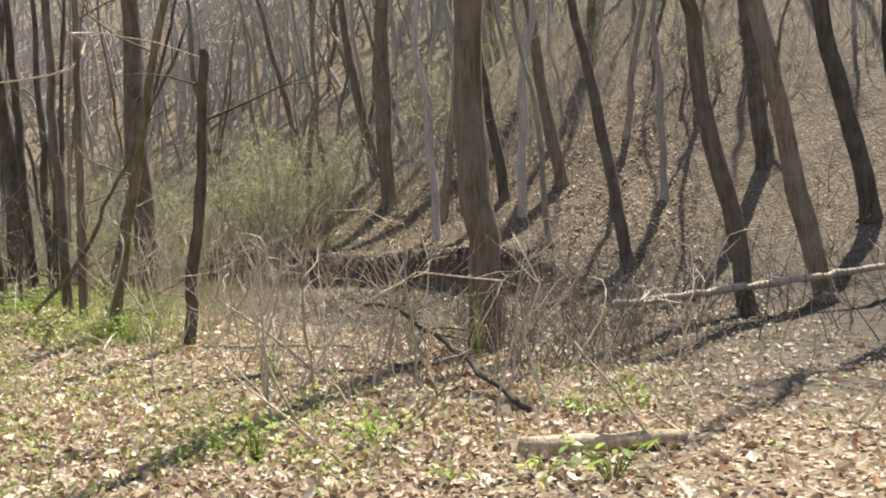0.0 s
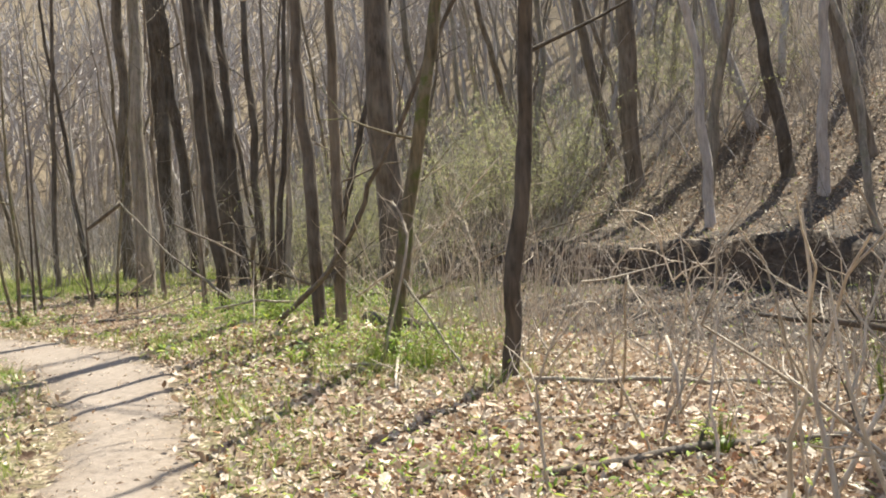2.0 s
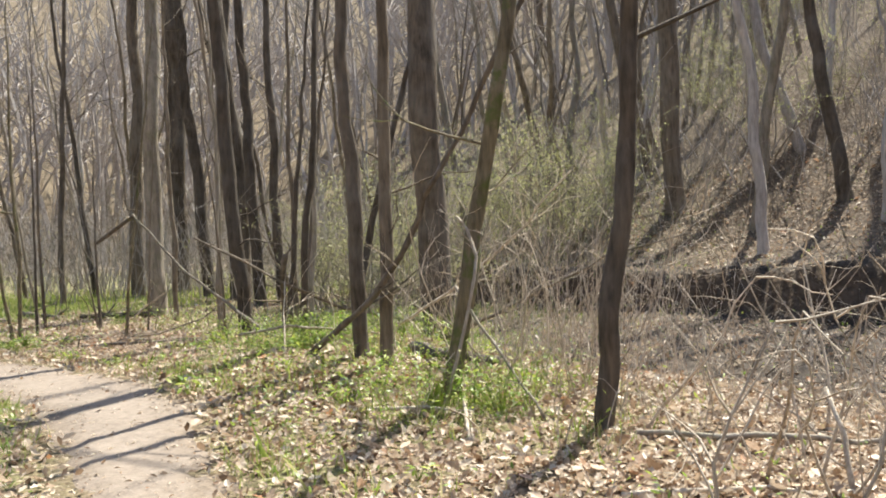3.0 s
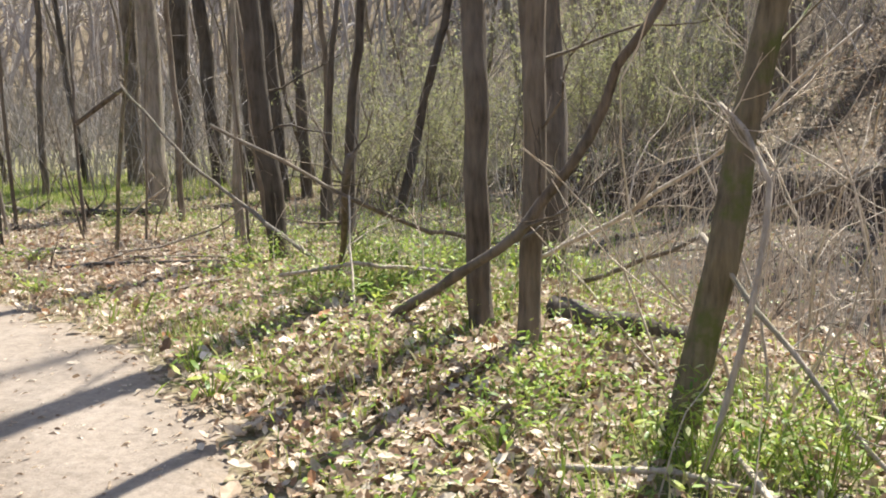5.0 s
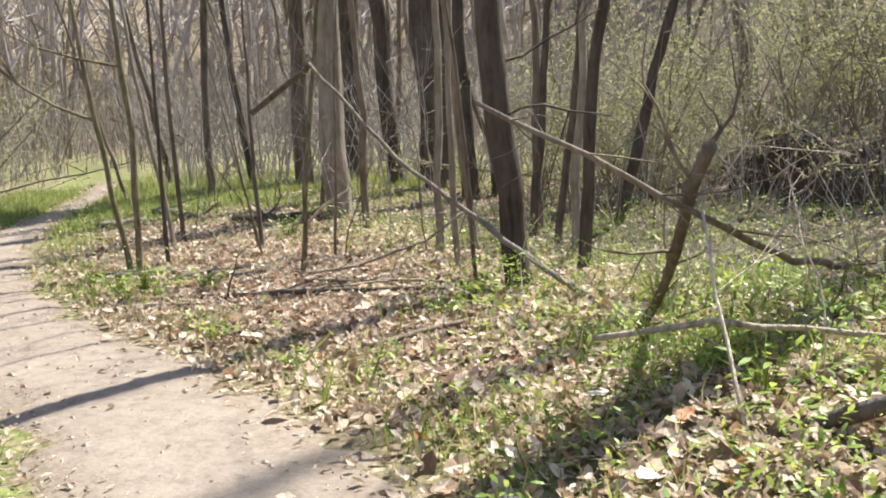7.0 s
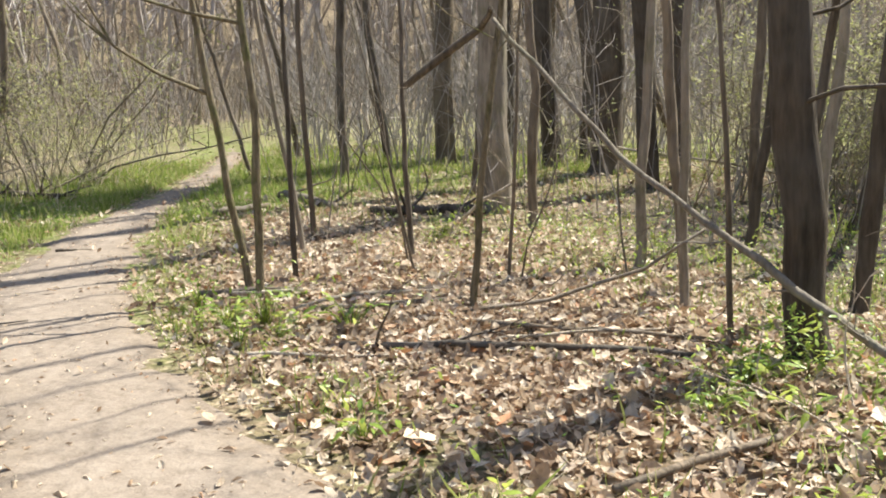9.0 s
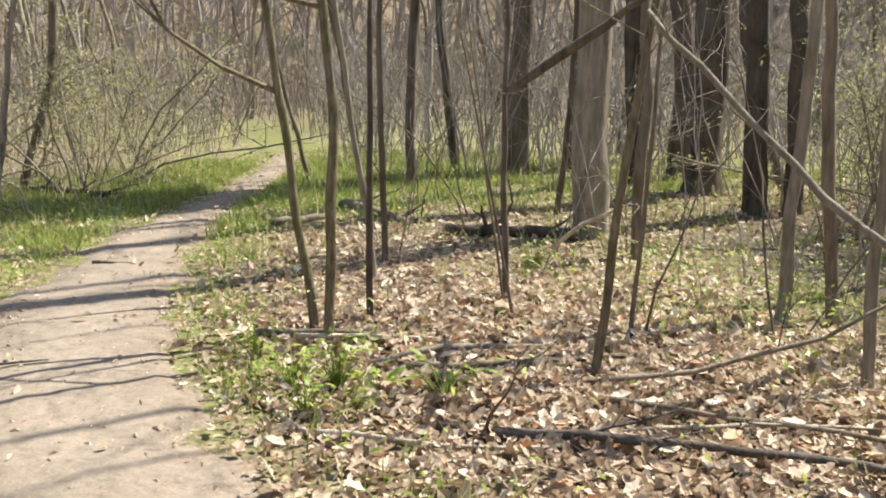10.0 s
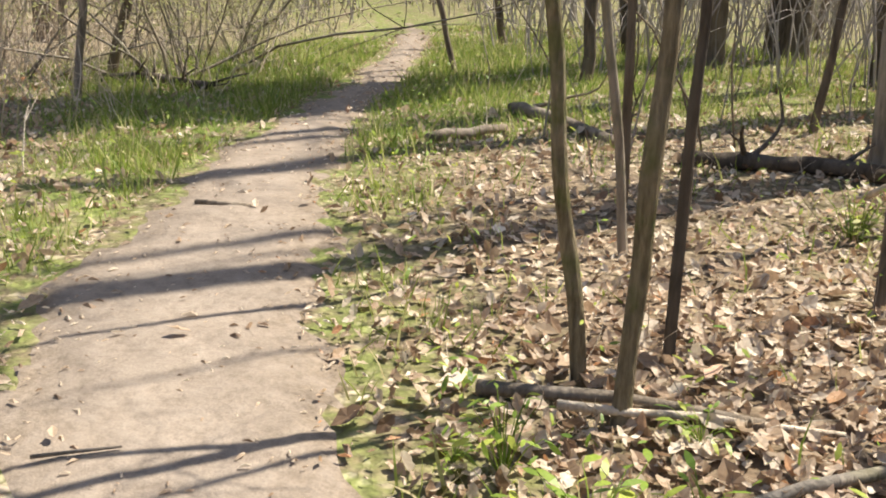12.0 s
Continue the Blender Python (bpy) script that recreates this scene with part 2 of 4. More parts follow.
def height(x, y):
    d = (x + 4.5) * 0.565 + (y - 24.5) * 0.825
    along = (x + 4.5) * 0.825 - (y - 24.5) * 0.565
    creek = smooth(-4.5, 1.5, along)
    wob = 0.9 * noise.noise((along * 0.3, 3.1, 0.0)) + 0.45 * noise.noise((along * 1.1, 7.7, 0.0)) + 0.15 * noise.noise((x * 3.1, y * 3.1, 2.0))
    dd = d + wob + 1.2 * creek
    bed = -(0.62 * smooth(-7.3, -5.0, dd) + 0.16 * smooth(-2.2, -1.2, dd)) * creek
    bank = (0.75 + 0.65 + 0.4 * noise.noise((along * 0.5, 1.7, 0.0))) * smooth(-0.05, 0.32 + 1.2 * smooth(8.5, 12, along), dd) * creek * (1 - 0.45 * smooth(8.5, 12, along))
    start = 0.8 + 9.0 * (1 - creek)
    run = max(0.0, dd - start)
    hill = 0.6 * (run - 1.5 * (1 - math.exp(-run / 1.5))) if run < 70 else 0.6 * 68.5
    z = bed + bank + hill
    z += 0.26 * math.exp(-((x + 3.7) ** 2 / 3.2 + (y - 13.3) ** 2 / 5.0))
    z -= 0.3 * math.exp(-((x - 0.4) ** 2 / 1.6 + (y - 14.3) ** 2 / 0.5))
    z -= 0.2 * math.exp(-((x - 3.2) ** 2 / 3.0 + (y - 10.0) ** 2 / 5.0))
    away = smooth(0.0, 1.2, off_track(x, y)) if abs(x) < 40 and abs(y) < 40 else 1.0
    z += away * (0.05 * noise.noise((x * 0.6, y * 0.6, 0.3)) + 0.03 * noise.noise((x * 2.1, y * 2.1, 1.3)) + 0.02)
    rim = max(0.0, math.hypot(x + 4, y - 9) - 42)
    z = max(z, z * 0.3 + 0.34 * (rim - 12 * (1 - math.exp(-rim / 12))) if rim < 150 else 47.0 + 0.3 * z)
    far = smooth(25, 90, math.hypot(x + 4, y - 10))
    z += far * 1.5 * noise.noise((x * 0.03, y * 0.03, 5.0))
    return z


def greenness(x, y):
    e = off_track(x, y)
    left = smooth(0.3, -0.3, (x + 8.3) * 0.66 + (y - 13.4) * 0.75 if x < -6 else 1.0)
    g = (0.45 + 0.5 * left) * math.exp(-((e - 0.3) / (0.4 + 0.5 * left)) ** 2) + 0.9 * smooth(0.0, 0.6, e) * smooth(-3.5, -1.5, (x + 14.5) * 0.6 + (y - 19) * 0.8) * smooth(4.0, 0.5, abs((x + 15.5) * 0.8 - (y - 20) * 0.6))
    g += 1.0 * math.exp(-((x + 16.3) ** 2 / 9 + (y - 21.5) ** 2 / 9)) + 0.5 * math.exp(-((x + 4.8) ** 2 / 1.2 + (y - 13.9) ** 2 / 1.4))
    g += 0.35 * math.exp(-((x + 6.5) ** 2 / 12 + (y - 18.3) ** 2 / 5)) + 0.9 * math.exp(-((x + 3.9) ** 2 / 1.0 + (y - 12.9) ** 2 / 1.0))
    g += 0.35 * smooth(16, 26, y) * smooth(2, -4, x) + 0.35 * smooth(22, 26, y) * smooth(-11, -15, x)
    g += 0.8 * math.exp(-((x + 2.0) ** 2 / 1.2 + (y - 11.0) ** 2 / 2.0)) + 0.6 * math.exp(-((x + 4.6) ** 2 / 2.0 + (y - 16.6) ** 2 / 1.5))
    return min(1.0, g)


def damp_shade(x, y):
    """Dark ground: soaked creek-bed soil, plus painted shade on creek side and slope."""
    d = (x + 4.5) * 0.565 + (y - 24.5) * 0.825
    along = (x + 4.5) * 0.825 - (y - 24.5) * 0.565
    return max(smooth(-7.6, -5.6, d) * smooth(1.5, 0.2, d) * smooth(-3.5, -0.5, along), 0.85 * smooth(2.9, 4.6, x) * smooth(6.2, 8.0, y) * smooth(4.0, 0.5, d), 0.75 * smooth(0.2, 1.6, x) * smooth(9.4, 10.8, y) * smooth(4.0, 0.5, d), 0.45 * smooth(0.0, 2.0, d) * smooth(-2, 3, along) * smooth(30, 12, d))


def spread(a, b, lo, hi, fine, far):
    """Grid lines: even between a and b, growing wider out to lo and hi."""
    inner = list(np.arange(a, b + 1e-6, fine))
    left, right, s, x, y = [], [], fine, a, b
    while x > lo:
        s *= far
        x -= s
        left.append(x)
    s = fine
    while y < hi:
        s *= far
        y += s
        right.append(y)
    return left[::-1] + inner + right


gx, gy = spread(-19, 7, -420, 420, 0.17, 1.075), spread(-3, 27, -420, 460, 0.17, 1.075)
verts = [(x, y, height(x, y)) for y in gy for x in gx]
w = len(gx)
faces = [(j * w + i, j * w + i + 1, (j + 1) * w + i + 1, (j + 1) * w + i) for j in range(len(gy) - 1) for i in range(w - 1)]
me = bpy.data.meshes.new("ground")
me.from_pydata(verts, [], faces)
me.materials.append(FLOOR)
me.polygons.foreach_set("use_smooth", [True] * len(faces))
ga = me.attributes.new("green", "FLOAT", "POINT")
ga.data.foreach_set("value", [greenness(x, y) if -30 < x < 12 and -6 < y < 40 else 0.12 for x, y, z in verts])
da = me.attributes.new("damp_shade", "FLOAT", "POINT")
da.data.foreach_set("value", [damp_shade(x, y) for x, y, z in verts])
tagged(new("ground", me), "leaf-covered forest floor with grassy patches beside the trail", "ground", kind="structure")

# footpath: a worn strip whose margins sink under the leaves
cols = 33
pv, pf, pm = [], [], []
for i, p in enumerate(LINE):
    a, c = LINE[max(0, i - 1)], LINE[min(len(LINE) - 1, i + 1)]
    side = Vector((-(c - a).y, (c - a).x)).normalized()
    for k in range(cols):
        u = -1 + 2 * k / (cols - 1)
        q = p + side * u * (HALF[i] + 0.3)
        rag = 0.09 * noise.noise((q.x * 1.7, q.y * 1.7, 9.0)) + 0.07 * noise.noise((q.x * 5, q.y * 5, 4.0)) + 0.05 * noise.noise((q.x * 13, q.y * 13, 6.0))
        e = abs(u) * (HALF[i] + 0.3) - HALF[i]
        lift = 0.024 - 0.07 * smooth(-0.3, 0.3, e + rag * 2.2)
        pm.append(smooth(-0.45, 0.1, e + rag))
        pv.append((q.x, q.y, height(q.x, q.y) + lift + 0.018 * noise.noise((q.x * 2.2, q.y * 2.2, 2.0)) + 0.008 * noise.noise((q.x * 9, q.y * 9, 7.0))))
for i in range(len(LINE) - 1):
    for k in range(cols - 1):
        q = i * cols + k
        pf.append((q, q + 1, q + cols + 1, q + cols))
me = bpy.data.meshes.new("footpath")
me.from_pydata(pv, [], pf)
me.materials.append(EARTH)
me.polygons.foreach_set("use_smooth", [True] * len(pf))
pa = me.attributes.new("margin", "FLOAT", "POINT")
pa.data.foreach_set("value", pm)
tagged(new("footpath", me), "pale trodden earth footpath through the woods", "path", kind="structure")


# ---- trees ----
def limbs(rng, crown, p, d, length, r, depth):
    """A limb with its twigs."""
    steps = 4 if depth else 3
    line = wander(rng, p, d, length, 0.16, steps, 0.05)
    crown.tube(line, taper(r, r * 0.35, steps + 1), 5 if r > 0.02 else (4 if r > 0.008 else 3), cap=False)
    if depth:
        for _ in range(rng.randint(1, 3)):
            k = rng.randint(1, steps)
            way = (line[k] - line[k - 1]).normalized()
            side = Vector((rng.gauss(0, 1), rng.gauss(0, 1), rng.gauss(0.25, 0.6))).normalized()
            limbs(rng, crown, line[k], way * 0.7 + side * 0.75, length * rng.uniform(0.4, 0.65), max(0.003, r * 0.5), depth - 1)


def bare_tree(base, up, dia, tall, mat, seed, label, fork=None, limb_from=0.35, limb_count=8, depth=2, broken=False, sides=10, low=(), bow=0.0, group="", wave=0.07):
    """A leafless tree: base point, a point higher on the trunk's axis, its diameter and height."""
    rng = random.Random(seed)
    b, u = Vector(base), Vector(up)
    lean = (u - b) / (u - b).z
    root = new("tree")
    root.location = (b.x, b.y, height(b.x, b.y) - 0.03)
    tagged(root, label, "tree", group)
    trunk, crown = Shape(), Shape()
    n = 44 if tall < 7 else 34
    line, rad = [], []
    for i in range(n + 1):
        t = i / n
        z = tall * t
        q = Vector((lean.x * z, lean.y * z, z))
        keep = min(1.0, z / 2.0)
        q += Vector((noise.noise((z * 0.5, seed * 1.37, 0)), noise.noise((z * 0.5, 9, seed * 1.37)), 0)) * max(dia * 0.55, wave) * keep
        q += Vector((noise.noise((z * 1.9, seed * 2.3, 5)), noise.noise((z * 1.9, 4, seed * 2.3)), 0)) * min(0.045, dia * 0.5) * min(1.0, z / 0.5)
        q.x += bow * math.sin(math.pi * min(1, t * 2)) 
        line.append(q)
        r = dia / 2 * (1 - (0.25 if broken else 0.9) * t ** 1.25) * (1 + 0.09 * noise.noise((z * 3.1, seed * 3.7, 1)) + 0.1 * noise.noise((z * 9.0, seed * 1.9, 3)))
        rad.append(r)
    trunk.tube([line[0] - Vector((0, 0, 0.12)), line[0] + Vector((0, 0, 0.04)), line[0] + (line[1] - line[0]) * min(0.5, 0.35 / max(0.1, tall / n))] + line[1:], [rad[0] * 1.22, rad[0] * 1.12, rad[0] * 1.02] + rad[1:], sides)
    for k in range(rng.randint(3, 5)):
        a = rng.uniform(0, 6.28)
        way = Vector((math.cos(a), math.sin(a), 0))
        trunk.tube([way * dia * 0.3 + Vector((0, 0, dia * 0.42)), way * dia * 0.5 + Vector((0, 0, dia * 0.06)), way * dia * 0.8 - Vector((0, 0, 0.06))], [dia * 0.17, dia * 0.13, dia * 0.05], 5)
    part("trunk", trunk, mat, root)
    if not broken:
        for k in range(limb_count):
            t = rng.uniform(limb_from, 0.97)
            i = min(n - 1, int(t * n))
            p = line[i].lerp(line[i + 1], t * n - i)
            a = rng.uniform(0, 6.28)
            way = Vector((math.cos(a), math.sin(a), rng.uniform(0.35, 1.3)))
            limbs(rng, crown, p, way, tall * rng.uniform(0.16, 0.3) * (1.15 - 0.6 * t), rad[i] * rng.uniform(0.16, 0.32), depth)
    for z, a, length, r in low:
        i = min(n - 1, int(z / tall * n))
        p = line[i].lerp(line[i + 1], z / tall * n - i)
        limbs(rng, crown, p, (math.cos(a), math.sin(a), 0.35), length, r, 1)
    if crown.v:
        part("crown", crown, mat, root)
    return root


# the trees that stand near the walk
bare_tree((2.33, 10.45, 0), (2.36, 10.45, 3.5), 0.37, 15, BARK_BROWN, 1, "thick straight brown-barked tree beside the creek", limb_from=0.45)
snag = bare_tree((-1.02, 10.5, 0), (-0.72, 10.56, 3.0), 0.145, 3.4, BARK_DARK, 2, "dark dead tree snag with a broken top", broken=True, low=((2.6, 0.6, 1.3, 0.02), (3.0, 3.6, 0.8, 0.015)))
bare_tree((-3.41, 12.48, 0), (-3.46, 12.48, 2.2), 0.15, 11, BARK_DARK, 3, "slim dark-barked tree in leaf litter", limb_count=6)
bare_tree((-3.09, 12.23, 0), (-3.05, 12.26, 2.2), 0.13, 10, BARK_BROWN, 4, "slim brown tree close beside another trunk", limb_count=5, low=((1.6, 0.5, 0.8, 0.012), (1.9, 2.4, 0.9, 0.012), (1.2, 5.5, 0.6, 0.01)))
bare_tree((-3.45, 15.4, 0), (-3.47, 15.4, 3.0), 0.40, 17, BARK_DARK, 5, "broad brown-barked tree with flaking bark", limb_from=0.4, limb_count=9)
bare_tree((-6.09, 15.46, 0), (-6.25, 15.42, 2.3), 0.21, 13, BARK_DARK, 6, "leaning brown-barked tree beside a propped dead pole", low=((1.3, 5.8, 1.2, 0.015), (1.7, 0.4, 0.9, 0.012)))
bare_tree((-10.0, 19.56, 0), (-9.98, 19.57, 2.2), 0.34, 16, BARK_GREY, 7, "broad grey-barked tree with a rotting log at its foot", limb_from=0.4, limb_count=9)
bare_tree((-9.94, 15.62, 0), (-10.06, 15.5, 1.57), 0.056, 5.5, BARK_SAPLING, 8, "thin curved young tree at the trail's edge", limb_count=4, limb_from=0.3, low=((1.45, 3.69, 1.4, 0.016),))
bare_tree((-9.68, 15.44, 0), (-9.66, 15.46, 1.57), 0.062, 6, BARK_SAPLING, 9, "thin grey young tree at the trail's edge", limb_count=4, limb_from=0.35, low=((1.9, 3.5, 1.6, 0.015),))
bare_tree((-9.77, 15.93, 0), (-9.77, 15.94, 1.4), 0.045, 4.5, BARK_DARK, 10, "thin dark sapling with a pale broken knob", limb_count=3, limb_from=0.4)
bare_tree((-7.76, 17.73, 0), (-7.70, 17.75, 2.0), 0.085, 9, BARK_GREY, 11, "slender mossy-footed young tree", limb_count=4)
bare_tree((-7.02, 16.49, 0), (-7.04, 16.49, 1.9), 0.062, 8, BARK_GREY, 12, "slender straight grey sapling in dry leaves", limb_count=4)
bare_tree((-6.52, 15.65, 0), (-6.64, 15.66, 1.8), 0.035, 4.5, BARK_BROWN, 13, "very thin brown sapling in dry leaves", limb_count=3, limb_from=0.5)
bare_tree((-8.19, 15.79, 0), (-8.02, 15.87, 1.6), 0.05, 5, BARK_SAPLING, 14, "thin leaning sapling with a dark crook", limb_count=4, limb_from=0.3)
bare_tree((-8.33, 16.58, 0), (-8.28, 16.6, 1.0), 0.03, 3.5, BARK_BROWN, 15, "very thin upright sapling in dry leaves", limb_count=3)
bare_tree((-9.2, 22.2, 0), (-9.3, 22.17, 3.3), 0.27, 14, BARK_DARK, 16, "dark-barked tree in a close clump of trunks")
bare_tree((-8.85, 22.5, 0), (-8.9, 22.5, 3.3), 0.22, 13, BARK_DARK, 17, "dark-barked tree in a close clump of trunks")
bare_tree((-10.97, 24.5, 0), (-11.0, 24.5, 3.7), 0.32, 15, BARK_DARK, 18, "dark straight tree in the shaded wood")
bare_tree((-7.28, 19.34, 0), (-7.0, 19.4, 2.8), 0.10, 8, BARK_DARK, 19, "thin dark tree leaning over the grass", limb_count=4)
bare_tree((-6.54, 20.57, 0), (-5.8, 20.73, 2.8), 0.15, 9, BARK_DARK, 20, "forked dark tree leaning towards the creek", limb_count=5, limb_from=0.2)
bare_tree((-6.85, 18.93, 0), (-6.53, 19.03, 2.7), 0.09, 8, BARK_DARK, 21, "thin dark tree leaning over the grass", limb_count=4)
bare_tree((-6.60, 18.75, 0), (-6.44, 18.8, 2.7), 0.10, 8, BARK_GREY, 22, "thin grey tree among green shoots", limb_count=4)
bare_tree((-10.19, 23.3, 0), (-10.3, 23.25, 2.5), 0.48, 17, BARK_DARK, 23, "massive dark-barked tree in the shaded wood", limb_count=9)
bare_tree((-11.22, 23.7, 0), (-11.35, 23.6, 2.5), 0.30, 14, BARK_DARK, 24, "dark-barked tree in the shaded wood")
bare_tree((-22.1, 20.0, 0), (-22.0, 20.1, 2.0), 0.42, 15, BARK_BROWN, 25, "stout brown tree beyond the trail's edge")
bare_tree((-19.9, 19.06, 0), (-19.8, 19.2, 1.9), 0.11, 9, BARK_GREY, 26, "slender pale tree beyond the trail's edge")
bare_tree((-16.7, 17.5, 0), (-16.5, 17.7, 1.8), 0.08, 7, BARK_GREY, 27, "slender pale young tree in low brush")
bare_tree((-2.27, 11.25, 0), (-1.86, 11.35, 2.05), 0.14, 9, BARK_MOSSY, 28, "mossy leaning tree above the creek bed", low=((1.6, 1.0, 1.0, 0.015), (2.0, 3.0, 1.2, 0.015)))
bare_tree((-7.5, 18.1, 0), (-8.0, 17.9, 5.4), 0.09, 11, BARK_BROWN, 29, "slim brown tree leaning over grass")
bare_tree((-13.4, 24.1, 0), (-13.35, 24.15, 2.7), 0.34, 19, BARK_BROWN, 30, "brown straight tree in the open wood")
bare_tree((-14.5, 24.0, 0), (-14.7, 23.8, 2.8), 0.15, 11, BARK_DARK, 31, "brown slim tree in the open wood")
bare_tree((-7.36, 19.9, 0), (-7.34, 19.9, 2.1), 0.11, 9, BARK_BROWN, 32, "slim brown tree with a pale broken twig", low=((0.5, 0.3, 0.5, 0.012),))
bare_tree((-6.09, 17.21, 0), (-5.98, 17.25, 1.4), 0.12, 9, BARK_DARK, 33, "slim dark tree leaning towards the creek")
bare_tree((-13.6, 21.5, 0), (-13.5, 21.5, 1.6), 0.14, 11, BARK_DARK, 34, "slim dark tree behind the green rise")
bare_tree((-9.3, 19.0, 0), (-9.3, 19.0, 1.5), 0.10, 8, BARK_BROWN, 35, "slim brown young tree in dry leaves")
bare_tree((-10.9, 20.6, 0), (-10.8, 20.7, 1.5), 0.07, 7, BARK_BROWN, 36, "thin young tree in dry leaves", limb_from=0.2)
bare_tree((-16.6, 24.1, 0), (-16.8, 23.9, 1.7), 0.12, 10, BARK_BROWN, 37, "slim tree at the bend of the trail")
bare_tree((-15.2, 21.3, 0), (-15.4, 21.1, 1.2), 0.07, 6, BARK_BROWN, 38, "thin tree leaning over the bend of the trail")
bare_tree((-10.5, 16.9, 0), (-10.8, 16.6, 3.8), 0.05, 6, BARK_GREY, 39, "thin pale sapling by the trail", limb_count=3)
bare_tree((-10.8, 17.4, 0), (-10.85, 17.4, 4.8), 0.055, 6, BARK_BROWN, 40, "thin brown sapling by the trail", limb_count=3)
bare_tree((-9.02, 16.41, 0), (-9.2, 16.3, 1.1), 0.022, 2.2, BARK_BROWN, 41, "very thin bending seedling stem", limb_count=3)
bare_tree((-9.2, 16.6, 0), (-9.3, 16.5, 0.9), 0.02, 2.4, BARK_BROWN, 42, "very thin bending seedling stem", limb_count=3)

# two trunks added on the sun's line to cast the bend's shadow band
shade_tree = bare_tree((-12.75, 25.0, 0), (-12.7, 25.0, 2.7), 0.42, 24, BARK_DARK, 43, "dark stout tree added to shade the bend of the trail")
bare_tree((-13.1, 25.5, 0), (-13.1, 25.5, 2.7), 0.36, 23, BARK_DARK, 44, "dark stout tree added to shade the bend of the trail")
bare_tree((-1.2, 27.2, 0), (-1.9, 27.1, 4), 0.3, 13, BARK_BROWN, 45, "brown tree leaning off the creek bank")
bare_tree((2.6, 23.2, 0), (2.0, 23.2, 4), 0.28, 12, BARK_DARK, 46, "dark tree leaning from the top of the bank")
bare_tree((4.0, 22.6, 0), (3.4, 22.7, 4), 0.32, 13, BARK_BROWN, 47, "brown tree leaning from the top of the bank")
bare_tree((9.3, 17.6, 0), (8.6, 17.8, 4), 0.36, 13, BARK_DARK, 48, "dark tree leaning over the steep slope")
bare_tree((8.5, 21.5, 0), (8.1, 21.6, 4), 0.4, 14, BARK_DARK, 49, "stout dark tree on the leafy slope")

# slope trees set nearer, with dense limbs added to shade the creek side
bare_tree((6.2, 14.2, 0), (5.5, 14.3, 4), 0.30, 14, BARK_DARK, 52, "dark tree leaning from the foot of the slope", limb_count=16, depth=3, limb_from=0.3)
bare_tree((7.6, 15.0, 0), (6.9, 15.2, 4), 0.34, 15, BARK_BROWN, 53, "brown tree leaning from the foot of the slope", limb_count=16, depth=3, limb_from=0.3)
bare_tree((8.6, 13.4, 0), (8.1, 13.6, 4), 0.36, 15, BARK_DARK, 54, "dark many-limbed tree low on the slope", limb_count=18, depth=3, limb_from=0.3)
bare_tree((5.0, 18.6, 0), (4.3, 18.7, 4), 0.26, 13, BARK_DARK, 55, "dark slim tree leaning from the creek bank", limb_count=10)

# added shadow caster for the broad trunk shadow across the trail
bare_tree((-0.55, 25.1, 0), (-0.55, 25.15, 4), 0.44, 27, BARK_BROWN, 56, "tall straight brown tree added on the slope to cast the trail's broad shadow", limb_from=0.55)

# the wood around: a dozen patterns, set out at random but clear of the trail and the known trunks
rng = random.Random(77)
patterns = []
for k in range(12):
    dia = rng.uniform(0.10, 0.34)
    tall = 7 + 26 * dia + rng.uniform(-1, 2)
    t = bare_tree((0, 0, 0), (rng.gauss(0, 0.15), rng.gauss(0, 0.15), 1), dia, tall, (BARK_BROWN, BARK_GREY, HAZE_BARK)[k % 3], 100 + k, "bare %s-barked woodland tree among many others" % ("brown", "grey", "pale")[k % 3], limb_count=5, limb_from=0.35, depth=2, sides=7, wave=0.22, group="trees of the wood")
    patterns.append(t)
taken = [(ob.location.x, ob.location.y) for ob in scene.objects if ob.name.startswith("tree") and ob not in patterns]


def creek_side(x, y):
    return (x + 4.5) * 0.565 + (y - 24.5) * 0.825


count = 0
for tries in range(4000):
    if count >= 298:
        break
    a, r = (rng.uniform(-0.75, 1.45) if count % 4 else rng.uniform(-0.75, 0.1)), 13 + 45 * rng.random() ** 0.8
    x, y = -4 - math.sin(a) * r, 9 + math.cos(a) * r
    d = creek_side(x, y)
    if off_track(x, y) < 2.2 or (-6.5 < d < 0.6 and x > -8) or min(math.hypot(x - p, y - q) for p, q in taken) < 1.1:
        continue
    if d < -6 and x > -7 and y < 17:
        continue
    taken.append((x, y))
    m4 = Matrix.Translation((x, y, height(x, y) - 0.03)) @ Matrix.Rotation(rng.uniform(0, 6.28), 4, "Z") @ Matrix.Scale(rng.uniform(0.75, 1.15), 4)
    if count < 12:
        patterns[count].matrix_basis = m4
    else:
        t = copy_thing(patterns[count % 12], m4)
    count += 1

